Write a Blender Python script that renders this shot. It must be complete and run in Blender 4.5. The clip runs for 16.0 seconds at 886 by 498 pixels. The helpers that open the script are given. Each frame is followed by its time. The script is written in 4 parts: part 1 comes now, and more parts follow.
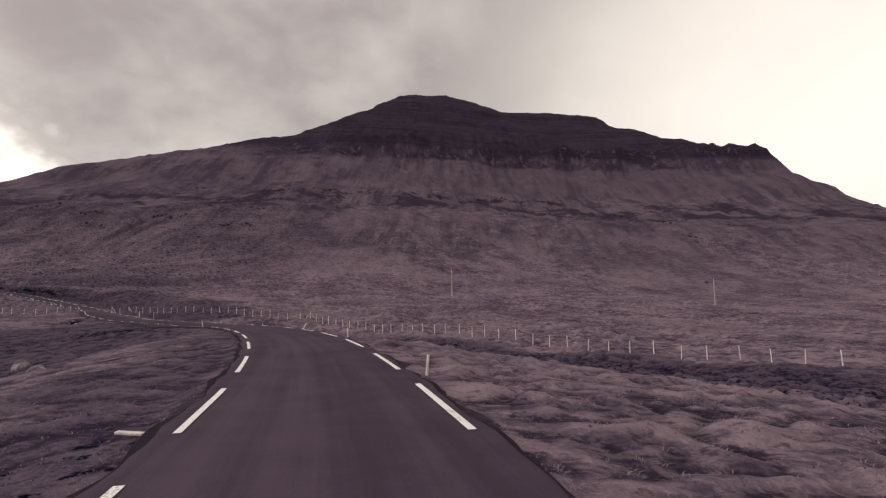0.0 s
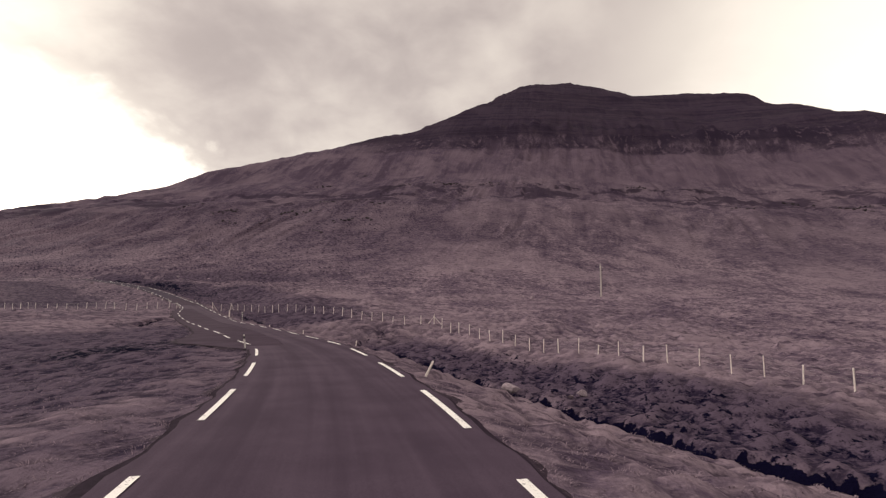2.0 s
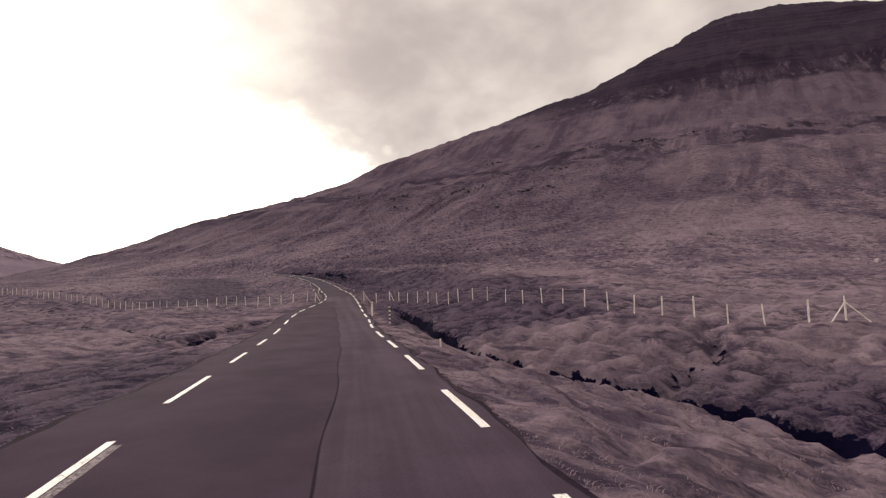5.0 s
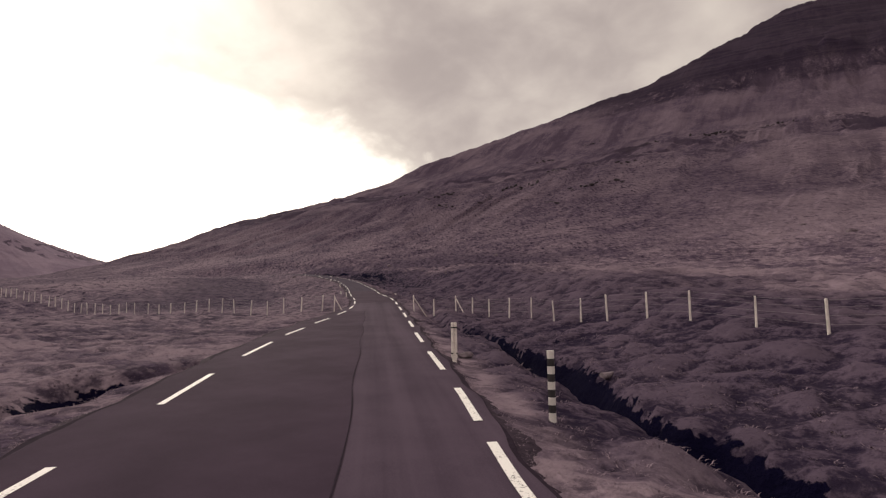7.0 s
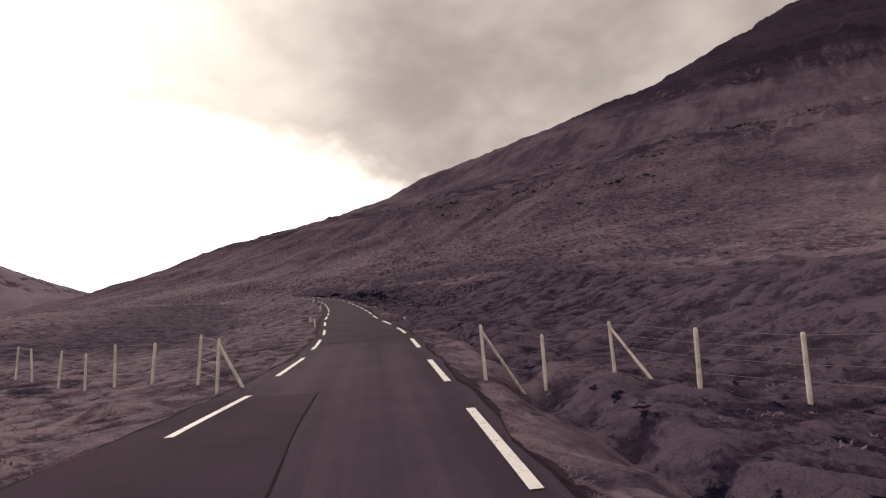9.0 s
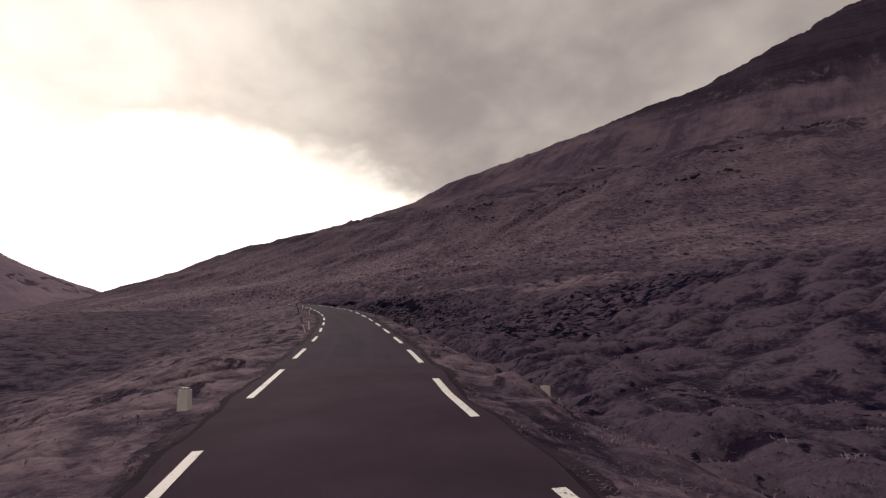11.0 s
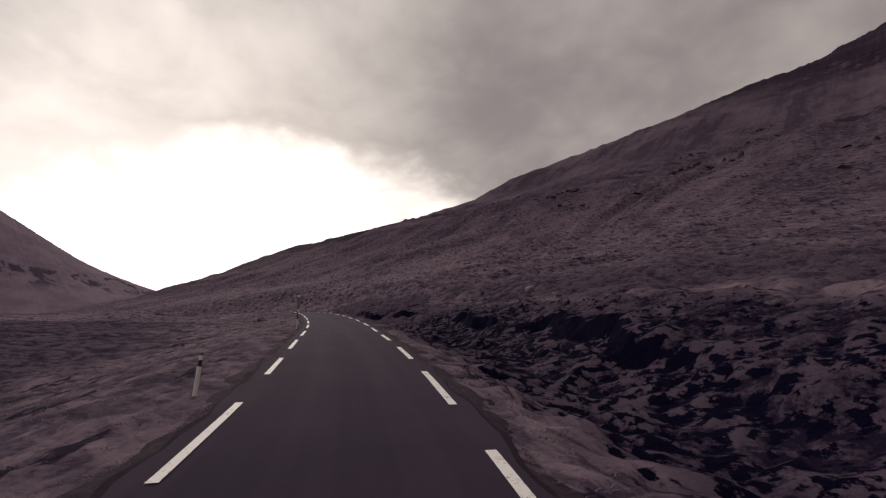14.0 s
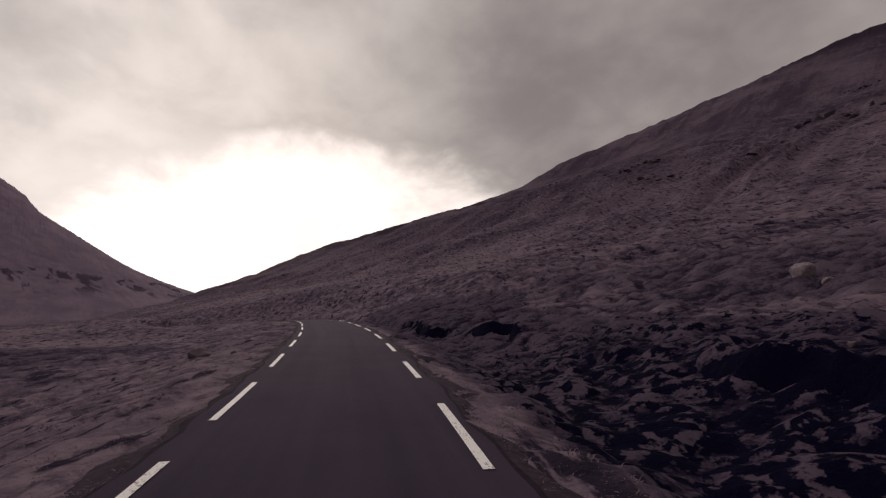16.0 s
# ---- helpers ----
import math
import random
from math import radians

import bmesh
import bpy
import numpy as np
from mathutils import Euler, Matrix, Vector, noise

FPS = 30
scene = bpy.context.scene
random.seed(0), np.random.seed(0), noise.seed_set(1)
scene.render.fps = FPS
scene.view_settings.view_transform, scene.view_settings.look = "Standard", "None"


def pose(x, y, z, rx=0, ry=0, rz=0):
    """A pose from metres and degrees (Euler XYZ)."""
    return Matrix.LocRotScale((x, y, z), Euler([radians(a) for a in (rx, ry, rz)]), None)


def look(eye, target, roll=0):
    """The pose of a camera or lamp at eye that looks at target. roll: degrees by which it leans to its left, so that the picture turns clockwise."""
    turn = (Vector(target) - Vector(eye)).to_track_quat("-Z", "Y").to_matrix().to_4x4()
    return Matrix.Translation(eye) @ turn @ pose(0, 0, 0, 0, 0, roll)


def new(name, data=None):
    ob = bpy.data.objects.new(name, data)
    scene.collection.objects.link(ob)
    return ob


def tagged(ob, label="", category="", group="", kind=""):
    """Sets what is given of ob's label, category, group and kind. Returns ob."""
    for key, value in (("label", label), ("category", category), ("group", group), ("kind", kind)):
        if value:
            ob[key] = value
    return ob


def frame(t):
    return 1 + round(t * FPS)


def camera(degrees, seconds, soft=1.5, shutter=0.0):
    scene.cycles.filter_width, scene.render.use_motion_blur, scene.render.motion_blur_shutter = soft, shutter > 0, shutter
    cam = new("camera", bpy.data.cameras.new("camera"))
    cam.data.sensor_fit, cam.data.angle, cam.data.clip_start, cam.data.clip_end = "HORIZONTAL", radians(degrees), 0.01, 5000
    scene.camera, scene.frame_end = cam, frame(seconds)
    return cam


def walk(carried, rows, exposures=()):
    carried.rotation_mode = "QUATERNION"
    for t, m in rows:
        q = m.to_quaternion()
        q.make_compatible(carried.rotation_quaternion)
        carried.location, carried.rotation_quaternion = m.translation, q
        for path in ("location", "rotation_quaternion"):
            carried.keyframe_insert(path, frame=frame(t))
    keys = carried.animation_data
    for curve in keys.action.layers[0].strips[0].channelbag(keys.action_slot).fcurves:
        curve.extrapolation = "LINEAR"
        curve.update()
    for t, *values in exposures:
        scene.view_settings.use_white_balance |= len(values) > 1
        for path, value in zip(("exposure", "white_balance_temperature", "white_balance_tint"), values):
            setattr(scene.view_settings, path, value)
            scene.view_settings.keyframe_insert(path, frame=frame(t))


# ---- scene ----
cam = camera(81.8, 16.0, soft=1.3)
PATH = [
    (0, (0.433, 0.397, 1.152), (0.4197, 2.3876, 1.3499), -0.47),
    (0.5, (-0.726, 6.54, 1.229), (-0.8513, 8.525, 1.4382), -0.60),
    (1, (-2.212, 12.566, 1.285), (-2.4532, 14.5418, 1.4824), 0.19),
    (1.5, (-4.079, 18.521, 1.33), (-4.4331, 20.4789, 1.5346), 0.48),
    (2, (-6.333, 24.371, 1.311), (-6.8012, 26.306, 1.507), 0.49),
    (2.5, (-8.844, 29.987, 1.266), (-9.4165, 31.8957, 1.4418), 1.10),
    (3, (-11.584, 35.435, 1.144), (-12.2568, 37.3121, 1.2903), 0.86),
    (3.5, (-14.752, 40.913, 1.065), (-15.5266, 42.7507, 1.219), 1.46),
    (4, (-18.222, 46.282, 0.867), (-19.1077, 48.0678, 1.0256), 1.58),
    (4.5, (-21.82, 51.199, 0.727), (-22.8077, 52.9301, 0.8937), -0.19),
    (5, (-25.434, 55.689, 0.606), (-26.5098, 57.3682, 0.7528), -2.15),
    (5.2, (-26.948, 57.509, 0.521), (-28.0568, 59.1661, 0.6754), -2.58),
    (5.9, (-32.6, 63.487, 0.542), (-33.7564, 65.1113, 0.6975), -1.74),
    (6.6, (-38.311, 69.415, 0.485), (-39.5026, 71.0117, 0.6596), -1.31),
    (7.3, (-44.118, 75.43, 0.441), (-45.3201, 77.018, 0.6228), -0.88),
    (7.5, (-45.754, 77.196, 0.455), (-46.9542, 78.7846, 0.6446), -0.88),
    (8, (-50.014, 81.633, 0.448), (-51.2081, 83.2279, 0.6174), -2.24),
    (8.5, (-54.197, 86.077, 0.578), (-55.3858, 87.667, 0.8216), -2.95),
    (9, (-58.502, 90.543, 0.725), (-59.6927, 92.1303, 0.9749), -3.38),
    (9.2, (-60.238, 92.375, 0.765), (-61.4339, 93.9562, 1.0284), -3.71),
    (9.9, (-66.743, 98.635, 1.124), (-67.9479, 100.207, 1.402), -2.91),
    (10.6, (-73.624, 104.864, 1.565), (-74.8582, 106.4098, 1.8602), -1.97),
    (11.3, (-80.261, 110.952, 2.12), (-81.5265, 112.4701, 2.4233), -0.88),
    (11.5, (-81.946, 112.553, 2.305), (-83.2253, 114.0591, 2.6132), -0.21),
    (12, (-86.668, 116.799, 2.684), (-87.9706, 118.2833, 2.9996), 0.88),
    (12.5, (-91.482, 120.98, 3.018), (-92.8109, 122.4442, 3.3215), 0.63),
    (13, (-96.327, 124.991, 3.392), (-97.6819, 126.4298, 3.6981), 0.43),
    (13.5, (-101.196, 128.924, 3.762), (-102.5707, 130.342, 4.0779), -0.04),
    (14, (-106.006, 132.693, 4.2), (-107.4076, 134.0818, 4.5272), -0.25),
    (14.5, (-110.997, 136.352, 4.726), (-112.4311, 137.7067, 5.0585), -1.46),
    (15, (-116.255, 139.896, 5.283), (-117.7075, 141.2322, 5.6095), -0.82),
    (15.5, (-121.843, 143.756, 5.711), (-123.3191, 145.0677, 6.0262), -1.56),
    (16, (-127.224, 147.37, 6.142), (-128.7295, 148.6483, 6.4597), -1.34),
]
walk(cam, [(t, look(eye, target, roll)) for t, eye, target, roll in PATH],
     [(0.0, -0.30, 6600, 22), (1.0, -0.12, 6700, 22), (2.0, 0.02, 6800, 22), (3.5, 0.13, 6800, 22), (5.0, 0.10, 6800, 22), (7.5, -0.24, 6900, 23), (9.0, -0.28, 6900, 23), (11.5, -0.66, 6800, 24), (12.5, -0.72, 6700, 24), (16.0, -1.15, 6600, 27)])

# ---- world and light ----
world = bpy.data.worlds.new("overcast_sky")
scene.world = world
world.use_nodes = True


class Nodes:
    """Short hand for building node trees."""

    def __init__(self, tree):
        self.t = tree
        tree.nodes.clear()

    def add(self, node, **kw):
        n = self.t.nodes.new(node)
        for k, v in kw.items():
            if k == "op":
                n.operation = v
            elif k == "blend":
                n.blend_type = v
            elif k == "kind":
                n.data_type = v
            elif k == "sky":
                n.sky_type = v
            elif k == "interp":
                n.interpolation_type = v
        return n

    def put(self, socket, v):
        if isinstance(v, (int, float)):
            socket.default_value = v
        elif isinstance(v, (tuple, list)):
            socket.default_value = v
        else:
            self.t.links.new(v, socket)

    def math(self, op, a, b=0.0, c=0.0, clamp=False):
        n = self.add("ShaderNodeMath", op=op)
        n.use_clamp = clamp
        for s, v in zip(n.inputs, (a, b, c)):
            self.put(s, v)
        return n.outputs[0]

    def noise(self, vec, scale, detail=4.0, rough=0.55, distort=0.0):
        n = self.add("ShaderNodeTexNoise")
        self.put(n.inputs["Vector"], vec)
        n.inputs["Scale"].default_value = scale
        n.inputs["Detail"].default_value = detail
        n.inputs["Roughness"].default_value = rough
        n.inputs["Distortion"].default_value = distort
        return n.outputs["Fac"]

    def ramp(self, v, lo, hi, a=0.0, b=1.0, smooth=True):
        n = self.add("ShaderNodeMapRange", interp="SMOOTHSTEP" if smooth else "LINEAR")
        for s, val in zip(n.inputs[:5], (v, lo, hi, a, b)):
            self.put(s, val)
        return n.outputs[0]

    def mix(self, fac, a, b, blend="MIX"):
        n = self.add("ShaderNodeMix", kind="RGBA", blend=blend)
        self.put(n.inputs[0], fac)
        for s, v in ((n.inputs[6], a), (n.inputs[7], b)):
            self.put(s, (*v, 1) if isinstance(v, tuple) and len(v) == 3 else v)
        return n.outputs[2]

    def mapped(self, vec, scale, rot=(0, 0, 0)):
        n = self.add("ShaderNodeMapping")
        self.put(n.inputs[0], vec)
        n.inputs["Scale"].default_value = scale
        n.inputs["Rotation"].default_value = rot
        return n.outputs[0]


SUN_AZ, SUN_EL = 64.0, 19.0  # degrees left of +y, and up
w = Nodes(world.node_tree)
w_coord = w.add("ShaderNodeTexCoord").outputs["Generated"]
w_sep = w.add("ShaderNodeSeparateXYZ")
w.put(w_sep.inputs[0], w_coord)
wx, wy, wz = w_sep.outputs
w_az = w.math("ARCTAN2", w.math("MULTIPLY", wx, -1.0), wy)
w_el = w.math("ARCSINE", wz)
# cloud deck: noise on a flat layer overhead
w_lay = w.math("ADD", w.math("MAXIMUM", wz, 0.0), 0.42)
w_comb = w.add("ShaderNodeCombineXYZ")
w.put(w_comb.inputs[0], w.math("DIVIDE", wx, w_lay))
w.put(w_comb.inputs[1], w.math("DIVIDE", wy, w_lay))
w_n1 = w.noise(w_comb.outputs[0], 1.7, 4.0, 0.5, 0.12)
w_n2 = w.noise(w_comb.outputs[0], 5.0, 5.0, 0.55, 0.2)
w_nn = w.math("ADD", w.math("MULTIPLY", w_n1, 0.65), w.math("MULTIPLY", w_n2, 0.35))


def sky_glow(az, el, waz, wel, lo, hi):
    u = w.math("DIVIDE", w.math("SUBTRACT", w_az, radians(az)), radians(waz))
    v = w.math("DIVIDE", w.math("SUBTRACT", w_el, radians(el)), radians(wel))
    r = w.math("ADD", w.math("MULTIPLY", u, u), w.math("MULTIPLY", v, v))
    r = w.math("ADD", r, w.math("MULTIPLY", w.math("SUBTRACT", w.math("ADD", w.math("MULTIPLY", w_n1, 0.55), w.math("MULTIPLY", w_n2, 0.45)), 0.5), 4.2))
    return w.ramp(r, lo, hi, 1.0, 0.0)


w_g1 = sky_glow(65, 7, 25, 13, 0.55, 1.45)
w_g2 = sky_glow(-44, 16, 27, 20, -0.8, 2.9)
w_side = w.ramp(w_az, radians(35), radians(88), 0.0, 1.0)
w_cloud = w.math("MULTIPLY", w.ramp(w_nn, 0.34, 0.66, 0.38, 0.69), w.math("ADD", w.ramp(w_az, radians(-8), radians(24), 1.06, 1.27), w.math("MULTIPLY", w_side, 1.7)))
w_val = w.math("ADD", w_cloud, w.math("ADD", w.math("MULTIPLY", w_g1, 1.6), w.math("MULTIPLY", w_g2, 0.95)))
w_tint = w.mix(w.ramp(w_val, 0.35, 0.95), (1.0, 0.925, 0.845), (1.0, 0.985, 0.845))
w_cc = w.add("ShaderNodeVectorMath", op="SCALE")
w.put(w_cc.inputs[0], w_tint)
w.put(w_cc.inputs[3], w_val)
w_sky = w.add("ShaderNodeTexSky", sky="NISHITA")
w_sky.sun_disc = False
w_sky.sun_elevation = radians(SUN_EL)
w_sky.sun_rotation = radians(-SUN_AZ)
w_bg1, w_bg2 = w.add("ShaderNodeBackground"), w.add("ShaderNodeBackground")
w.put(w_bg1.inputs[0], w_sky.outputs[0])
w_bg1.inputs[1].default_value = 0.08
w.put(w_bg2.inputs[0], w_cc.outputs[0])
w_bg2.inputs[1].default_value = 1.0
w_mix = w.add("ShaderNodeMixShader")
w_mix.inputs[0].default_value = 0.93
w.t.links.new(w_bg1.outputs[0], w_mix.inputs[1])
w.t.links.new(w_bg2.outputs[0], w_mix.inputs[2])
w.t.links.new(w_mix.outputs[0], w.add("ShaderNodeOutputWorld").inputs[0])

sun = new("sun", bpy.data.lights.new("sun", "SUN"))
sun.data.energy, sun.data.angle, sun.data.color = 1.3, radians(11), (1.0, 0.94, 0.84)
_sd = Vector((-math.sin(radians(SUN_AZ)) * math.cos(radians(SUN_EL)), math.cos(radians(SUN_AZ)) * math.cos(radians(SUN_EL)), math.sin(radians(SUN_EL))))
sun.matrix_world = look(_sd * 300, (0, 0, 0))


# ---- materials ----
def material(name, rough=0.9, spec=0.3):
    m = bpy.data.materials.new(name)
    m.use_nodes = True
    n = Nodes(m.node_tree)
    out, bsdf = n.add("ShaderNodeOutputMaterial"), n.add("ShaderNodeBsdfPrincipled")
    n.t.links.new(bsdf.outputs[0], out.inputs[0])
    bsdf.inputs["Roughness"].default_value = rough
    bsdf.inputs["Specular IOR Level"].default_value = spec
    n.bsdf = bsdf
    n.pos = n.add("ShaderNodeNewGeometry")
    n.coord = n.add("ShaderNodeTexCoord").outputs["Object"]
    return m, n


def bump(n, height, strength, distance):
    b = n.add("ShaderNodeBump")
    b.inputs["Strength"].default_value = strength
    b.inputs["Distance"].default_value = distance
    n.put(b.inputs["Height"], height)
    n.t.links.new(b.outputs[0], n.bsdf.inputs["Normal"])


def plain(name, col, rough=0.8, var=0.25, scale=8.0, bumpy=0.3, metal=0.0, spec=0.3):
    m, n = material(name, rough, spec)
    f = n.noise(n.coord, scale, 5, 0.6)
    g = n.noise(n.coord, scale * 9, 3, 0.6)
    k = n.math("ADD", n.math("MULTIPLY", f, 0.6), n.math("MULTIPLY", g, 0.4))
    a, b = tuple(c * (1 - var) for c in col), tuple(min(c * (1 + var), 0.95) for c in col)
    n.put(n.bsdf.inputs["Base Color"], n.mix(n.ramp(k, 0.3, 0.7), a, b))
    n.bsdf.inputs["Metallic"].default_value = metal
    bump(n, k, bumpy, 0.02)
    return m


# moor: dead grass, heather and peat, with rock bands high on the mountain
MOOR, n = material("moor_grass", 1.0, 0.02)
n_pos = n.add("ShaderNodeSeparateXYZ")
n.put(n_pos.inputs[0], n.pos.outputs["Position"])
mx, mz = n_pos.outputs[0], n_pos.outputs[2]
g_big = n.noise(n.coord, 0.012, 5, 0.6, 0.4)
g_tone = n.noise(n.coord, 0.03, 4, 0.55, 0.3)
g_mid = n.noise(n.coord, 0.11, 6, 0.62, 0.5)
g_patch = n.noise(n.coord, 0.42, 5, 0.65, 0.6)
g_small = n.noise(n.coord, 1.7, 6, 0.65)
g_tuft = n.noise(n.coord, 0.9, 5, 0.6, 0.3)
g_fine = n.noise(n.coord, 7.0, 4, 0.7)
g_streak = n.noise(n.mapped(n.coord, (0.10, 0.016, 0.016)), 1.0, 6, 0.62, 0.5)
g_tick = n.noise(n.mapped(n.coord, (0.30, 1.5, 1.2)), 1.0, 4, 0.6, 0.3)
g_tick2 = n.noise(n.mapped(n.mapped(n.coord, (1, 1, 1), (0, 0, radians(38.4))), (0.42, 1.5, 1.2)), 1.0, 4, 0.6, 0.3)
MX = lambda a, b: n.math("MULTIPLY", a, b)
straw, brown, peat = (0.262, 0.197, 0.236), (0.078, 0.0555, 0.086), (0.0125, 0.0088, 0.0235)
tone = n.math("ADD", MX(g_tuft, 0.42), n.math("ADD", MX(g_fine, 0.18), MX(g_mid, 0.40)))
col = n.mix(n.ramp(tone, 0.42, 0.60), brown, straw)
t_at = n.add("ShaderNodeAttribute")
t_at.attribute_name = "tussock"
lumpy = t_at.outputs["Fac"]
near_hill = n.ramp(mx, -40, -95)
c_at = n.add("ShaderNodeAttribute")
c_at.attribute_name = "hump"
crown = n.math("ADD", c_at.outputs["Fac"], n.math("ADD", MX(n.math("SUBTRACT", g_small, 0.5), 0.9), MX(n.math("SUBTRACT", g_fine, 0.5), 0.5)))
# crease shade painted in by tussock height, paler dead grass on crowns and ridges
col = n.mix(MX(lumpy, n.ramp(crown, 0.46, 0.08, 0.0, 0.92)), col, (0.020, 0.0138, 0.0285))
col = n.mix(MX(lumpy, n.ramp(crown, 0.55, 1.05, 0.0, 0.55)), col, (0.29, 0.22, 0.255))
col = n.mix(MX(lumpy, n.ramp(g_small, 0.54, 0.62, 0.0, 0.70)), col, (0.032, 0.0222, 0.0405))
col = n.mix(MX(lumpy, n.ramp(g_small, 0.43, 0.36, 0.0, 0.40)), col, (0.29, 0.22, 0.255))
col = n.mix(MX(near_hill, 0.32), col, (0.044, 0.0302, 0.060))
face = n.ramp(mz, 8, 36)
col = n.mix(MX(face, n.ramp(g_streak, 0.48, 0.60, 0.0, 0.70)), col, (0.056, 0.039, 0.064))
col = n.mix(n.ramp(g_big, 0.46, 0.62, 0.0, 0.45), col, (0.0821, 0.0579, 0.0897))
col = n.mix(n.ramp(g_tone, 0.46, 0.64, 0.0, 0.55), col, (0.245, 0.184, 0.222))
col = n.mix(MX(n.ramp(g_tick, 0.47, 0.36, 0.0, 0.4), n.ramp(mz, 70, 40)), col, (0.285, 0.215, 0.255))
col = n.mix(MX(MX(n.ramp(g_tick2, 0.46, 0.35, 0.0, 0.4), near_hill), n.ramp(mz, 75, 45)), col, (0.285, 0.215, 0.255))
col = n.mix(MX(n.ramp(g_tick, 0.565, 0.66, 0.0, 0.72), n.math("SUBTRACT", 1.0, n.ramp(mz, 45, 80))), col, (0.038, 0.0267, 0.0456))
col = n.mix(MX(MX(n.ramp(g_tick2, 0.56, 0.63, 0.0, 0.92), near_hill), n.ramp(mz, 75, 45)), col, peat)
col = n.mix(n.ramp(g_small, 0.60, 0.70, 0.0, 0.5), col, (0.0342, 0.0237, 0.0424))
col = n.mix(MX(n.ramp(g_patch, 0.60, 0.68, 0.0, 0.7), n.ramp(mz, 30, 8)), col, (0.0342, 0.0237, 0.0424))
p_at = n.add("ShaderNodeAttribute")
p_at.attribute_name = "peat"
worn = n.math("ADD", p_at.outputs["Fac"], n.math("ADD", MX(n.math("SUBTRACT", n.noise(n.coord, 2.7, 5, 0.6), 0.5), 2.4), MX(n.math("SUBTRACT", g_patch, 0.5), 0.7)))
worn = MX(n.ramp(worn, 0.40, 0.56), n.ramp(p_at.outputs["Fac"], 0.02, 0.2))
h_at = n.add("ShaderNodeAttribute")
h_at.attribute_name = "heath_shade"
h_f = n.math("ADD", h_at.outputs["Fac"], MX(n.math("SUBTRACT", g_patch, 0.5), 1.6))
# heath colour, darker in the creases, with painted shade on the right
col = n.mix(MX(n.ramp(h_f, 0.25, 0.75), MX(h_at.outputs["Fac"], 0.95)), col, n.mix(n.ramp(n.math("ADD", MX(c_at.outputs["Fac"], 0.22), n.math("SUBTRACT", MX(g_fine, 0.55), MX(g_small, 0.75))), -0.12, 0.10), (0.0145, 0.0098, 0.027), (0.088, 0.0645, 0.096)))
# far hill paled with distance: aerial haze painted into its colour
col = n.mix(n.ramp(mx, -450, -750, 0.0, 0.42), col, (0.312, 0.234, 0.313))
on_mountain = n.ramp(mx, -700, -450)
col = n.mix(MX(n.ramp(mz, 6, 45, 0.0, 0.30), on_mountain), col, (0.060, 0.0418, 0.0655))
# strata: a mottled rough belt, a thin broken ledge, pale scree, the cliff belt and the dark cap above it
zz = n.math("ADD", mz, n.math("ADD", MX(n.math("SUBTRACT", g_mid, 0.5), 7.0), MX(n.math("SUBTRACT", g_big, 0.5), 14.0)))
g_band = n.noise(n.mapped(n.coord, (0.02, 0.05, 0.05)), 1.0, 5, 0.6, 0.4)
belt = MX(n.ramp(zz, 46, 60), n.ramp(zz, 80, 76))
col = n.mix(MX(belt, n.ramp(g_band, 0.50, 0.57, 0.0, 0.78)), col, (0.034, 0.0235, 0.042))
scree = MX(MX(n.ramp(zz, 84, 96), n.ramp(zz, 134, 128)), n.ramp(mx, -130, 10, 0.15, 1.0))
col = n.mix(MX(scree, 0.58), col, n.mix(n.ramp(g_streak, 0.38, 0.64), (0.125, 0.090, 0.124), (0.094, 0.067, 0.095)))
g_run = n.noise(n.mapped(n.coord, (0.055, 0.02, 0.02)), 1.0, 4, 0.6)
lip = MX(MX(n.ramp(zz, 75.5, 77.5), n.ramp(zz, 82, 80.5)), MX(n.ramp(g_run, 0.47, 0.56), MX(n.ramp(mx, -150, -118), n.ramp(mx, 120, 85))))
col = n.mix(MX(lip, 0.85), col, (0.0228, 0.0156, 0.0278))
g_layer = n.noise(n.mapped(n.coord, (0.006, 0.006, 0.20)), 1.0, 4, 0.6, 0.6)
cap = MX(n.ramp(zz, 140, 150), on_mountain)
col = n.mix(MX(cap, 0.86), col, n.mix(n.ramp(g_layer, 0.44, 0.58), (0.036, 0.0249, 0.043), (0.022, 0.015, 0.029)))
pillar = n.noise(n.mapped(n.coord, (0.22, 0.22, 0.05)), 1.0, 5, 0.65, 0.2)
cliff_top = n.math("SUBTRACT", zz, MX(n.ramp(mx, 0, 170), 13.0))
# belt weakened right of x = 250, painting the lit cliffs paler
cliff = MX(MX(n.ramp(zz, 129, 133), n.ramp(cliff_top, 150, 145)), MX(n.ramp(mx, -230, -130), n.ramp(mx, 360, 250, 0.35, 1.0)))
col = n.mix(MX(cliff, n.ramp(n.noise(n.coord, 0.03, 4, 0.6), 0.38, 0.56, 0.25, 0.88)), col, n.mix(n.ramp(pillar, 0.52, 0.68), (0.028, 0.0195, 0.0361), (0.12, 0.0859, 0.116)))
# peat black, which also paints the shade carried by the mask
col = n.mix(worn, col, (0.0038, 0.0031, 0.0145))
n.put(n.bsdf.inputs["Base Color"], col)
g_h = n.math("ADD", MX(g_tuft, 0.5), n.math("ADD", n.math("SUBTRACT", MX(g_fine, 0.16), MX(g_small, 0.35)), MX(g_patch, 0.4)))
bump(n, g_h, 0.8, 0.55)

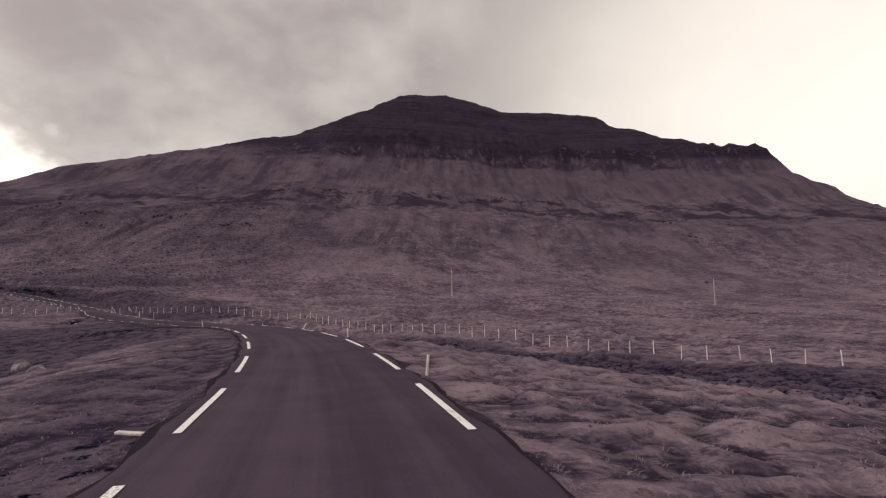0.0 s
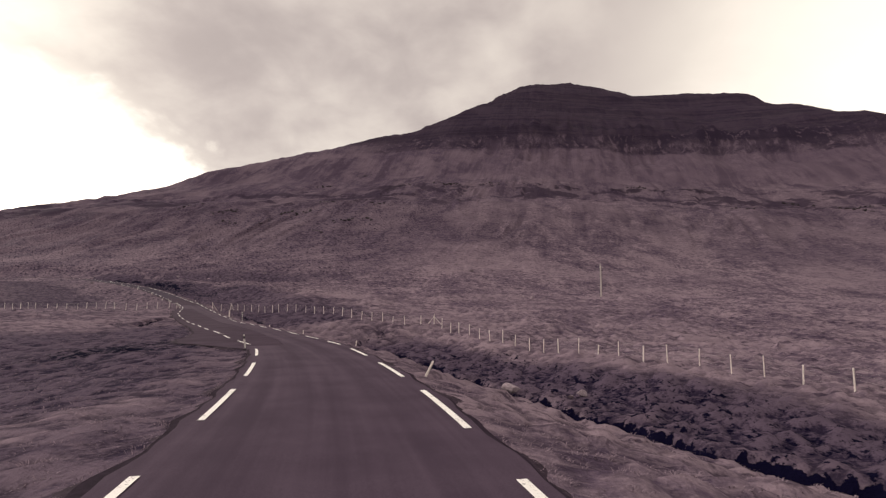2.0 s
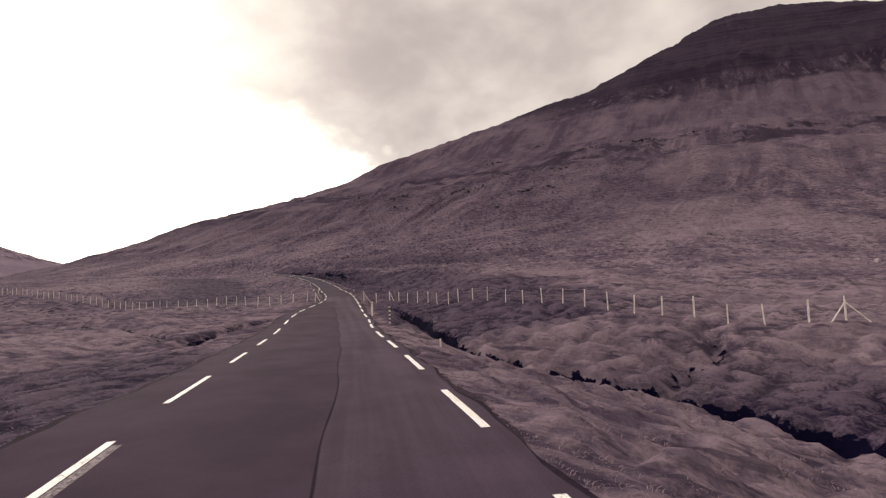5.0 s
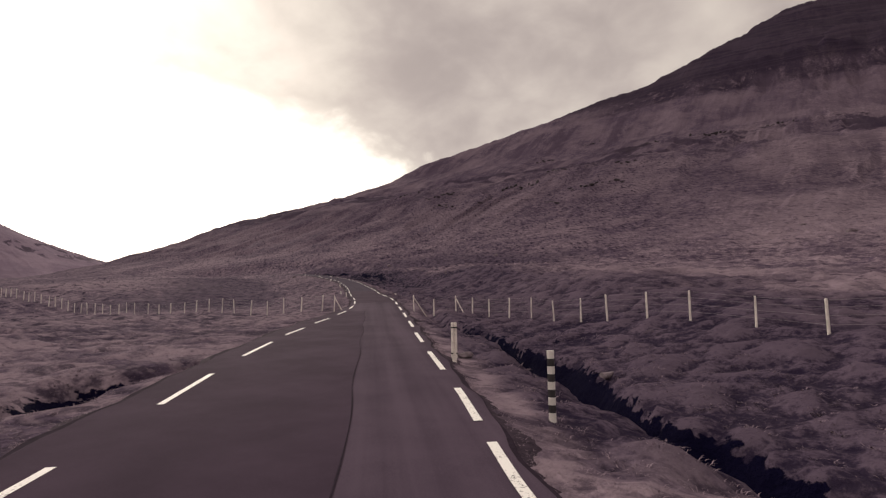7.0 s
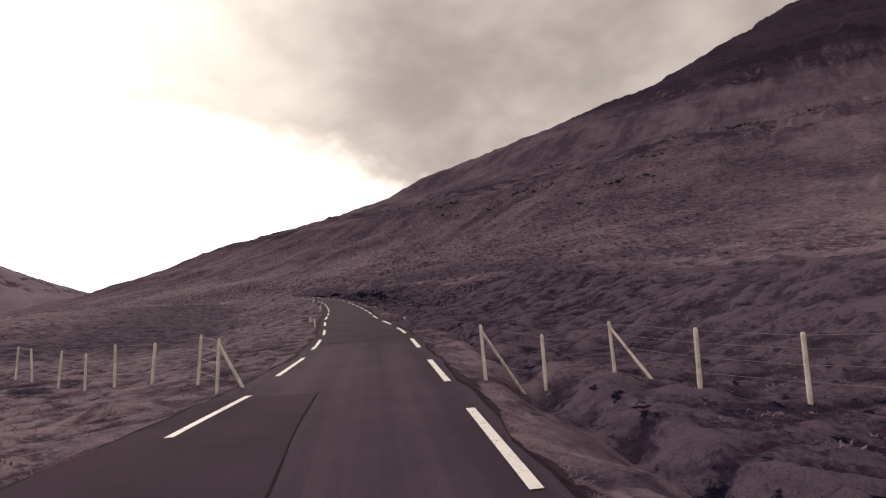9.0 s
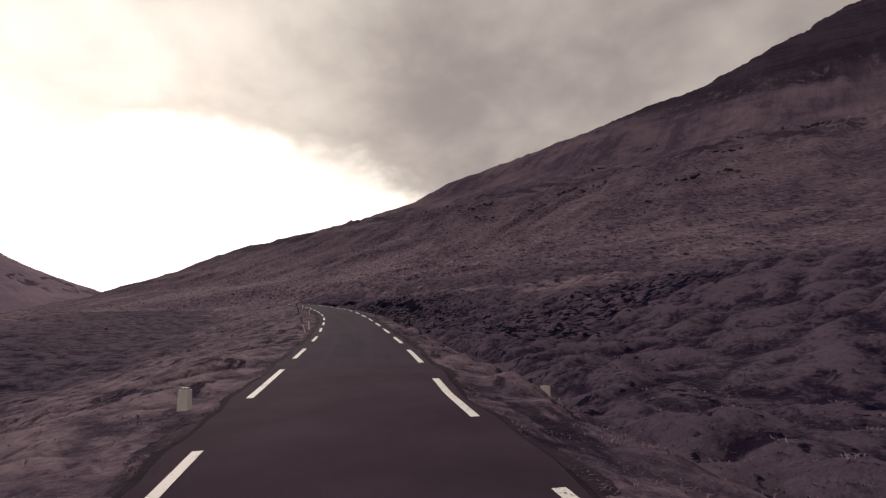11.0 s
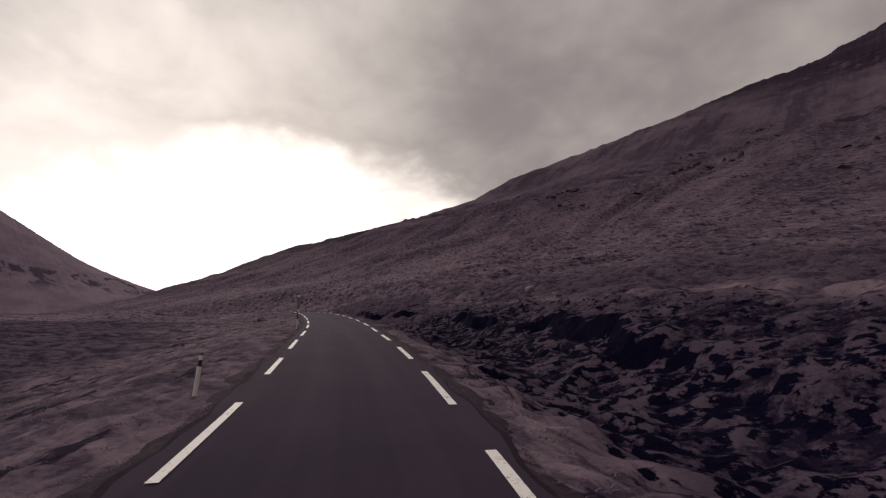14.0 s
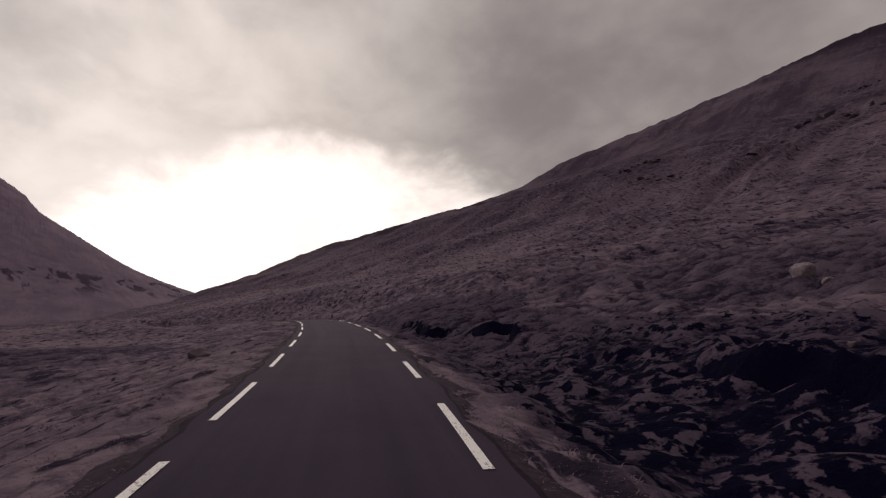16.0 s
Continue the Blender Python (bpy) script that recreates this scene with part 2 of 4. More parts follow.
ASPHALT, n = material("asphalt", 0.95, 0.04)
a_f = n.noise(n.coord, 60, 3, 0.7)
a_m = n.noise(n.coord, 0.7, 4, 0.6)
a_l = n.noise(n.mapped(n.coord, (0.5, 0.5, 0.5), (0, 0, 0.7)), 0.25, 3, 0.5)
lane = n.add("ShaderNodeAttribute")
lane.attribute_name = "lane"
a_t = n.noise(n.mapped(lane.outputs["Vector"], (1.5, 0.03, 1.0)), 1.0, 4, 0.6)
a_k = n.math("ADD", n.math("MULTIPLY", a_f, 0.25), n.math("ADD", n.math("MULTIPLY", a_m, 0.2), n.math("ADD", n.math("MULTIPLY", a_l, 0.15), n.math("MULTIPLY", a_t, 0.4))))
l_sep = n.add("ShaderNodeSeparateXYZ")
n.put(l_sep.inputs[0], lane.outputs["Vector"])
# colour of the earlier stretch; darker from 115 to 160 m along
earlier = n.mix(n.ramp(a_k, 0.40, 0.60), (0.052, 0.0360, 0.0555), (0.086, 0.0612, 0.0885))
n.put(n.bsdf.inputs["Base Color"], n.mix(n.ramp(l_sep.outputs[1], 115, 160), earlier, n.mix(n.ramp(a_k, 0.40, 0.60), (0.034, 0.0242, 0.0425), (0.052, 0.0376, 0.062))))
bump(n, a_f, 0.35, 0.01)
ASPHALT_DARK, n = material("asphalt_newer", 0.95, 0.04)
a_f = n.noise(n.coord, 70, 3, 0.7)
a_m = n.noise(n.coord, 0.6, 4, 0.6)
n.put(n.bsdf.inputs["Base Color"], n.mix(n.ramp(n.math("ADD", n.math("MULTIPLY", a_f, 0.4), n.math("MULTIPLY", a_m, 0.6)), 0.35, 0.65), (0.038, 0.0245, 0.040), (0.060, 0.0395, 0.062)))
bump(n, a_f, 0.35, 0.01)
PAINT, n = material("road_paint", 0.7, 0.4)
p_f = n.noise(n.coord, 26, 5, 0.75)
p_m = n.noise(n.coord, 3.0, 3, 0.6)
n.put(n.bsdf.inputs["Base Color"], n.mix(n.ramp(n.math("ADD", n.math("MULTIPLY", p_f, 0.7), n.math("MULTIPLY", p_m, 0.3)), 0.46, 0.36), (0.86, 0.84, 0.82), (0.12, 0.10, 0.11)))
PAINT_WORN, n = material("worn_road_paint", 0.9, 0.1)
p_f = n.noise(n.coord, 18, 5, 0.8)
n.put(n.bsdf.inputs["Base Color"], n.mix(n.ramp(p_f, 0.42, 0.60), (0.30, 0.27, 0.28), (0.075, 0.055, 0.075)))
GRAVEL = plain("verge_gravel", (0.040, 0.028, 0.041), 0.95, 0.5, 6.0, 0.9, 0.0, 0.04)
WOOD = plain("weathered_fence_wood", (0.72, 0.65, 0.62), 0.85, 0.3, 6.0, 0.5)
WIRE = plain("galvanised_wire", (0.32, 0.30, 0.31), 0.5, 0.2, 20.0, 0.1, 0.6)
WHITE = plain("white_plastic", (0.62, 0.58, 0.56), 0.5, 0.12, 5.0, 0.1)
BLACK = plain("black_band", (0.03, 0.026, 0.03), 0.6, 0.2, 9.0, 0.1)
STONE = plain("basalt_boulder", (0.15, 0.115, 0.135), 0.9, 0.5, 2.2, 0.9)
CRAG = plain("dark_basalt_crag", (0.036, 0.028, 0.036), 0.92, 0.6, 0.8, 1.0)
STONE_PALE = plain("pale_lichen_boulder", (0.27, 0.215, 0.245), 0.95, 0.5, 3.5, 1.0)
TAR_SHADE = plain("tar_joint_edge_shade", (0.026, 0.018, 0.028), 0.95, 0.3, 6.0, 0.4, 0.0, 0.02)
WATER, n = material("stream_water", 0.35, 0.06)
n.put(n.bsdf.inputs["Base Color"], (0.006, 0.005, 0.008, 1))
bump(n, n.noise(n.coord, 3.0, 3, 0.5), 0.25, 0.05)
POLE = plain("grey_utility_pole", (0.45, 0.41, 0.40), 0.85, 0.25, 3.0, 0.4)


# ---- road line in plan: a smooth line along the drive, x y z every ten metres or so ----
REF = np.array([(0.9, -30, -1.62), (0.75, -10, -1.08), (0.26, 0.84, -0.78), (-1.81, 10.36, -0.68), (-4.76, 20.35, -0.65), (-8.43, 29.45, -0.69), (-13.2, 38.51, -0.87), (-18.42, 46.53, -1.05),
                (-24.53, 54.47, -1.25), (-31.06, 61.99, -1.30), (-37.89, 69.25, -1.37), (-44.93, 76.42, -1.42), (-52.13, 83.64, -1.17), (-59.09, 90.58, -0.93), (-66.18, 97.63, -0.52), (-73.43, 104.74, -0.04),
                (-80.82, 111.8, 0.52), (-87.93, 118.28, 1.11), (-95.59, 124.81, 1.66), (-103.37, 130.9, 2.30), (-111.75, 136.84, 3.07), (-119.96, 142.21, 3.79), (-128.3, 147.3, 4.39), (-138, 152.9, 5.12),
                (-151.3, 160, 6.07), (-160.4, 164.4, 6.67), (-169.7, 168.5, 7.22), (-180, 172.2, 7.67), (-195, 175.2, 8.07), (-215, 176.5, 8.27), (-240, 174, 8.27)])


def smooth_line(pts, step=0.5):
    """Catmull-Rom through points, resampled evenly."""
    p = np.vstack([2 * pts[0] - pts[1], pts, 2 * pts[-1] - pts[-2]])
    out = []
    for i in range(1, len(p) - 2):
        t = np.linspace(0, 1, 40, endpoint=False)[:, None]
        a, b, c, d = p[i - 1], p[i], p[i + 1], p[i + 2]
        out.append(0.5 * (2 * b + (c - a) * t + (2 * a - 5 * b + 4 * c - d) * t**2 + (3 * b - a - 3 * c + d) * t**3))
    q = np.vstack(out + [pts[-1:]])
    s = np.r_[0, np.cumsum(np.linalg.norm(np.diff(q[:, :2], axis=0), axis=1))]
    si = np.arange(0, s[-1], step)
    return np.stack([np.interp(si, s, q[:, k]) for k in range(q.shape[1])], 1)


LINE = smooth_line(REF)
_k0 = int(np.argmin(np.abs(LINE[:, 1] - 0.84) + np.abs(LINE[:, 0] - 0.26)))
LS = (np.arange(len(LINE)) - _k0) * 0.5  # distance along, zero at the start
TAN = np.gradient(LINE[:, :2], axis=0)
TAN /= np.linalg.norm(TAN, axis=1)[:, None]
RIGHT_S, RIGHT_L = np.array([(-40, 1.9), (10, 1.9), (17, 1.86), (24, 1.88), (30, 1.81), (36, 1.91), (42.4, 1.95), (49, 2.09), (52, 2.17), (55, 2.1), (58, 2.07), (61, 1.9), (66, 1.67), (70.7, 1.45),
                              (76, 1.35), (84, 1.18), (90, 1.2), (94, 1.35), (99.5, 1.38), (105, 1.48), (108, 1.6), (114, 1.7), (122, 1.78), (128, 1.84), (132, 1.8), (136, 1.6), (140, 1.25), (144, 0.98),
                              (151, 0.93), (157, 0.94), (162, 0.98), (167.5, 1.08), (173, 1.2), (178, 1.34), (184, 1.5), (192, 1.65), (196, 1.75), (202, 1.95), (208, 2.09), (214, 2.2), (220, 2.33), (230, 2.4), (330, 2.4)]).T
LEFT_S, LEFT_L = np.array([(-40, -2.2), (5, -2.2), (11, -2.12), (17, -2.23), (24, -2.4), (31, -2.43), (37, -2.33), (43, -2.21), (46, -2.15), (49.5, -2.05), (53.6, -2.15), (57.7, -2.62), (61, -2.93), (67, -3.22),
                           (71.2, -3.52), (75, -3.6), (85, -3.72), (97, -3.8), (100, -3.78), (103.2, -3.66), (106.3, -3.55), (109, -3.22), (111.5, -3.0), (114, -2.55), (116.8, -2.23), (119.3, -1.83), (121.7, -1.71),
                           (124.4, -1.55), (128, -1.52), (133, -1.64), (139, -2.0), (144, -2.24), (152, -2.23), (164, -2.18), (169.5, -2.05), (175, -1.88), (181, -1.78), (193, -1.73), (199, -1.58), (205, -1.5), (211, -1.46), (330, -1.5)]).T
APRON_S, APRON_L = np.array([(-40, 0.28), (50, 0.28), (52, 1.2), (54, 2.2), (57, 3.2), (60, 3.0), (63, 2.2), (67, 1.5), (75, 1.0), (100, 0.75), (112, 0.9), (121, 0.5), (124, 0.28), (330, 0.28)]).T


def right_line(s):
    return np.interp(s, RIGHT_S, RIGHT_L)


def left_line(s):
    return np.interp(s, LEFT_S, LEFT_L)


def right_edge(s):
    return right_line(s) + 0.24 + 0.05 * np.sin(s * 1.3) + 0.03 * np.sin(s * 3.1)


def left_edge(s):
    return left_line(s) - np.interp(s, APRON_S, APRON_L) - 0.04 * np.sin(s * 1.7) - 0.03 * np.sin(s * 4.1)


def on_line(s, l, up=0.0):
    """The place at s along and l to the right of the road line."""
    s = np.asarray(s, float)
    c = np.stack([np.interp(s, LS, LINE[:, k]) for k in range(3)], -1)
    t = np.stack([np.interp(s, LS, TAN[:, k]) for k in range(2)], -1)
    return np.stack([c[..., 0] + t[..., 1] * l, c[..., 1] - t[..., 0] * l, c[..., 2] + up + 0 * l], -1)


def along(x, y):
    """Distance along and to the right of the road line, for arrays of places; far places keep rough values."""
    flat = np.stack([np.ravel(x), np.ravel(y)], 1)
    s, l = np.empty(len(flat)), np.empty(len(flat))
    coarse = LINE[::4, :2]
    for a in range(0, len(flat), 40000):
        f = flat[a:a + 40000]
        d = (f[:, None, 0] - coarse[None, :, 0]) ** 2 + (f[:, None, 1] - coarse[None, :, 1]) ** 2
        i = np.argmin(d, 1) * 4
        best, bd = i.copy(), np.full(len(f), 1e18)
        for o in range(-4, 5):
            j = np.clip(i + o, 0, len(LINE) - 1)
            dd = ((f - LINE[j, :2]) ** 2).sum(1)
            best = np.where(dd < bd, j, best)
            bd = np.minimum(bd, dd)
        off = f - LINE[best, :2]
        s[a:a + 40000] = LS[best] + np.clip((off * TAN[best]).sum(1), -0.3, 0.3)
        side = TAN[best, 1] * off[:, 0] - TAN[best, 0] * off[:, 1]
        l[a:a + 40000] = np.sign(side) * np.sqrt(bd)
    return s.reshape(np.shape(x)), l.reshape(np.shape(x))


# ---- noise on arrays ----
_rng = np.random.RandomState(7)
_perm = _rng.permutation(256)
_ang = _rng.rand(256) * 2 * np.pi
_gx, _gy = np.cos(_ang), np.sin(_ang)


def perlin(x, y):
    xi, yi = np.floor(x).astype(int), np.floor(y).astype(int)
    xf, yf = x - xi, y - yi
    u, v = xf**3 * (xf * (xf * 6 - 15) + 10), yf**3 * (yf * (yf * 6 - 15) + 10)

    def g(i, j, dx, dy):
        h = _perm[(_perm[(xi + i) & 255] + yi + j) & 255]
        return _gx[h] * dx + _gy[h] * dy

    a = g(0, 0, xf, yf) * (1 - u) + g(1, 0, xf - 1, yf) * u
    b = g(0, 1, xf, yf - 1) * (1 - u) + g(1, 1, xf - 1, yf - 1) * u
    return (a * (1 - v) + b * v) * 1.5


def fbm(x, y, octaves=4, gain=0.5):
    out, amp = 0, 1.0
    for o in range(octaves):
        out = out + amp * perlin(x * 2**o + 17.3 * o, y * 2**o - 9.1 * o)
        amp *= gain
    return out


def smooth(a, b, x):
    t = np.clip((x - a) / (b - a), 0, 1)
    return t * t * (3 - 2 * t)


# ---- the lie of the land ----
FOOT_X, FOOT_Y = np.array([(-260, 136), (-180, 133), (-110, 125), (-40, 131), (40, 161), (130, 185), (260, 180)], float).T
RISE_V, RISE_Z = np.array([(-60, -4.6), (0, 0), (40, 2.5), (80, 12.7), (120, 29), (160, 50.2), (210, 65.1), (270, 91.8), (340, 147.9), (430, 206), (540, 278), (700, 384), (900, 500)]).T
CREST_X, CREST_Z = np.array([(-900, -145), (-700, -57), (-560, 5), (-500, 20), (-440, 50), (-380, 90), (-330, 122), (-290, 132), (-250, 144), (-215, 152), (-180, 165), (-150, 167), (-120, 195), (-90, 232), (-60, 278),
                             (-30, 286), (0, 299), (40, 290), (80, 261), (120, 272), (160, 267), (200, 252), (240, 218), (285, 172), (330, 169), (350, 148), (365, 106), (395, -31), (430, -15), (600, -319)], float).T
STREAM_S, STREAM_L = np.array([(-40, 44), (0, 32), (24, 20), (30, 16.5), (36, 14.2), (41, 13), (46, 12.5), (51, 12.2), (57, 12.3), (63, 12.6), (68, 12.9), (72, 13.2), (75, 13.3), (79, 12), (82, 9.5),
                               (85, 7), (88, 5.7), (93, 5.3), (97, 5.2), (100, 5.2), (103, 5.65), (105, 5.4), (107, 5.1), (109, 4.8), (111, 4.4), (114, 3.85), (118, 3.5), (126, 3.5)]).T


def stream_at(s):
    """How far to the right the stream runs."""
    calm = 1 - 0.7 * smooth(88, 95, s)
    return np.interp(s, STREAM_S, STREAM_L) + calm * (0.35 * np.sin(s * 0.9) + 0.2 * np.sin(s * 2.3))


def stream_half(s):
    """Half the width of the stream's channel."""
    return 0.72 + 0.15 * np.sin(s * 0.7) + 0.2 * smooth(80, 70, s) + 0.4 * smooth(60, 30, s) + 0.35 * np.exp(-((s - 99.5) / 3.0) ** 2) - 0.25 * smooth(104, 112, s)


def tussocks(x, y):
    """Rounded hummocks with creases between them, about 0 to 0.8."""
    q = 0.35 * perlin(x * 0.45 + 31, y * 0.45)
    a = np.sqrt(perlin(x * 0.62 + q, y * 0.62 - q) ** 2 + 0.003)
    b = np.sqrt(perlin(x * 1.15 + 3 - q, y * 1.15 + q) ** 2 + 0.003)
    return 0.62 * a + 0.42 * b


def softmin(a, b, k):
    h = np.clip(0.5 + 0.5 * (b - a) / k, 0, 1)
    return b * (1 - h) + a * h - k * h * (1 - h)


def softmax(a, b, k):
    return -softmin(-a, -b, k)


def spline_interp(x, xs, ys):
    """Cubic through the knots with shape-keeping slopes."""
    d = np.diff(ys) / np.diff(xs)
    m = np.r_[d[0], np.where(d[:-1] * d[1:] > 0, 2 * d[:-1] * d[1:] / (d[:-1] + d[1:] + 1e-12), 0), d[-1]]
    x = np.clip(x, xs[0], xs[-1])
    i = np.clip(np.searchsorted(xs, x) - 1, 0, len(xs) - 2)
    h = xs[i + 1] - xs[i]
    t = (x - xs[i]) / h
    return ((1 + 2 * t) * (1 - t) ** 2) * ys[i] + t * (1 - t) ** 2 * h * m[i] + t * t * (3 - 2 * t) * ys[i + 1] + t * t * (t - 1) * h * m[i + 1]


def ledge(z, at, height, width, k):
    """A steeper step in the slope near a height."""
    q = (z - at) / width
    return k * height * np.tanh(q) * np.exp(-(q / 4) ** 2)


def bank_edge(s):
    """How far out from the asphalt the cut peat bank stands."""
    return np.interp(s, [150, 178, 183, 187, 192, 197, 205, 216, 225, 236], [9, 5.6, 5.9, 6.6, 7.0, 6.4, 6.3, 6.2, 5.6, 3.0]) + 0.3 * np.sin(s * 0.43) + 0.35 * np.sin(s * 1.1 + 1) + 0.3 * perlin(s * 0.8, 0 * s + 3.3)


# small side channels, as runs of (along, across) places: width, depth, bareness
CHANNELS = [([(80.0, 12.0), (81.0, 14.0), (81.7, 15.7), (82.4, 16.8), (84.5, 18.5)], 0.45, 0.4, 0.3),
            ([(99.8, -4.7), (98.3, -6.4), (94.5, -7.6), (91.0, -8.2), (87.0, -7.4)], 0.75, 0.75, 1.2),
            ([(91.0, -9.0), (94.5, -11.0), (98.1, -12.7), (104.0, -19.0)], 0.5, 0.35, 0.45),
            ([(114.5, -27.0), (119.0, -28.5)], 0.9, 0.6, 1.0),
            ([(147.6, -6.5), (149.2, -5.0), (150.3, -3.3)], 0.35, 0.4, 0.8)]


def channels(s, l):
    """How deep, and how worn, the side channels leave each place."""
    deep, bare = np.zeros(np.shape(s)), np.zeros(np.shape(s))
    for run, wide, depth, worn_to in CHANNELS:
        r = np.array(run)
        m = (s > r[:, 0].min() - 3) & (s < r[:, 0].max() + 3) & (l > r[:, 1].min() - 3) & (l < r[:, 1].max() + 3)
        if not m.any():
            continue
        ps, pl = s[m] + 0.25 * np.sin(l[m] * 1.7), l[m] + 0.3 * np.sin(s[m] * 1.3)
        d = np.full(ps.shape, 1e9)
        for (a0, a1), (b0, b1) in zip(run, run[1:]):
            k = np.clip(((ps - a0) * (b0 - a0) + (pl - a1) * (b1 - a1)) / ((b0 - a0) ** 2 + (b1 - a1) ** 2), 0, 1)
            d = np.minimum(d, np.hypot(ps - a0 - k * (b0 - a0), pl - a1 - k * (b1 - a1)))
        deep[m] = np.maximum(deep[m], depth * np.exp(-(d / wide) ** 2))
        bare[m] = np.maximum(bare[m], worn_to * np.exp(-(d / wide / 0.8) ** 4))
    return deep, bare


def land(x, y, detail=True):
    """Height of the ground at arrays of places."""
    floor = np.clip(np.where(x < 0, 1.45 - 0.0255 * x, 1.45 - 0.0195 * x), -8, 34)
    v = y - np.interp(x, FOOT_X, FOOT_Y)
    wob = fbm(x * 0.012, y * 0.012, 3)
    face = floor + np.interp(v + 3 * wob * smooth(60, 160, v), RISE_V, RISE_Z)
    face = np.where(v < -60, floor - 4.6, face)
    top = np.interp(x, CREST_X, CREST_Z) + 1.2 * fbm(x * 0.02, y * 0.02 + 5, 3)
    z = softmin(face, top, 14.0)
    # the hill across the valley, far to the left
    hy = spline_interp(y, *np.array([(-700, 400), (-300, 330), (0, 255), (110, 224), (150, 196), (165, 178), (195, 157), (300, 91), (410, 51), (560, 22), (700, 20)], float).T)
    hill = hy * smooth(-560, -1080, x) * (1 - 0.25 * smooth(-1300, -1700, x))
    rise_left = 22 * smooth(-60, -400, y) * smooth(100, -200, x)
    z = softmax(z, np.minimum(floor, 30) - 12.0 + hill + rise_left, 6.0)
    if detail:
        hz = smooth(8, 40, z)
        # gullies run down the face, rock ledges run along it
        gul = fbm(x * 0.035 + 1.5 * wob, v * 0.006, 4, 0.55)
        z = z + hz * 2.1 * (np.abs(gul) * -1.6 + 0.5) * smooth(380, 200, v) * (1 - 0.8 * smooth(80, 94, z) * smooth(146, 132, z))
        lk = np.clip(0.55 + 1.3 * fbm(x * 0.02 + 40, y * 0.01, 3), 0, 1.4)
        on_face = smooth(60, 120, v)
        z = z + on_face * (ledge(z + 3 * wob, 71, 1.7, 3.0, lk))
        lk2 = np.clip(0.9 + 0.8 * fbm(x * 0.025 + 9, y * 0.01 + 3, 3), 0.2, 1.6) * smooth(-130, -20, x)
        z = z + on_face * (ledge(z + 3 * wob, 144, 11.0, 6.0, lk2 * (1 + 0.5 * perlin(x * 0.13, y * 0.02))) + ledge(z + 3 * wob, 170, 5.0, 4.0, lk2) + ledge(z + 5 * wob, 205, 4.0, 4.0, lk) + ledge(z, 235, 4.0, 4.0, lk2))
        z = z + smooth(20, 80, z) * (0.9 * fbm(x * 0.09, y * 0.09, 4) + 0.5 * fbm(x * 0.3, y * 0.3, 3))
    s, l = along(x, y)
    low = np.minimum(z, -0.9 + 0.105 * np.clip(-x - 106, 0, 60))
    z = np.where(l < 0, z + (low - z) * smooth(-140, -60, l) * smooth(20, 60, s) * smooth(305, 265, s), z)
    ref = np.interp(s, LS, LINE[:, 2])
    re, le = right_edge(s), left_edge(s)
    d = np.where(l > 0, l - re, le - l)  # metres out from the asphalt
    if detail:
        near = smooth(0.0, 3.0, d)
        z = z + near * (0.55 * fbm(x * 0.045, y * 0.045, 3) + 0.30 * fbm(x * 0.16, y * 0.16, 3)) * smooth(60, 10, z) * np.where((l < 0) & (s < 300), 0.55, 1.0)
    # verge profile
    up_right = np.interp(s, [-40, 75, 92, 106, 120, 135, 160, 175, 215, 250, 300], [-1.6, -1.5, -0.95, -0.55, -0.35, -0.3, 0.15, 0.75, 1.1, 1.3, 1.4])
    up_left = np.interp(s, [-40, 0, 40, 60, 90, 110, 140, 200, 300], [-0.3, -0.35, -0.6, -0.5, -0.35, -0.3, -1.0, -1.3, -1.0])
    dip = np.interp(s, [-40, 108, 113, 134, 150, 300], [0, 0, 0.35, 0.35, 0.6, 0.6])
    vr = -0.10 * smooth(0, 0.5, d) + up_right * smooth(0.6, 7.0, d) - dip * np.exp(-((d - np.interp(s, [118, 134], [1.7, 2.4])) / np.interp(s, [118, 134], [0.45, 0.7])) ** 2)
    vl = -0.12 * smooth(0, 0.6, d) + up_left * smooth(0.8, 8.0, d)
    # the road runs above a small valley at first: a straight slope down to the stream
    sl = stream_at(s)
    reach = np.clip((d - 0.6) / np.maximum(sl - 1.4 - re - 0.6, 2.0), 0, 1)
    vale = smooth(90, 78, s)
    brow = smooth(34, 28, s)
    vr = vr * (1 - vale) + vale * (-0.10 * smooth(0, 0.5, d) - np.interp(s, [28, 45, 55, 65, 78], [2.95, 3.15, 3.15, 2.8, 2.5]) * (brow * reach ** 1.3 + (1 - brow) * reach ** 1.05))
    # further on, a ditch and above it a cut bank of peat
    cut = smooth(152, 178, s) * smooth(242, 228, s)
    edge = bank_edge(s)
    step = 0.28 + 0.42 * np.clip(0.12 + smooth(199.5, 201.5, s) * smooth(210, 208, s) + smooth(183, 187, s) * smooth(197, 194.5, s) + 0.8 * smooth(221, 223, s) * smooth(227, 225, s) + smooth(229, 231, s), 0, 1)
    vb = -0.10 * smooth(0, 0.5, d) - 0.60 * smooth(0.5, 3.0, d) + 0.48 * smooth(3.0, 6.6, d) + step * smooth(edge - 0.15, edge + 0.22, d) + 0.35 * smooth(edge + 0.3, edge + 5, d)
    vr = vr * (1 - cut) + vb * cut
    verge = ref + np.where(l > 0, vr, vl) - 0.015
    k = smooth(4.0, 15.0, d)
    k = np.where(l > 0, k * (1 - vale) + vale * smooth(sl + 2.0, sl + 13.0, l), k)
    z = verge * (1 - k) + z * k
    z = np.where(d < 0.0, ref - 0.07, z)
    # stream channel
    on = (smooth(116, 108, s) * 0.8 + 0.2 * smooth(124, 116, s)) * (l > 0)
    wid = stream_half(s)
    ch = np.exp(-(np.abs(l - sl) / wid) ** 4)
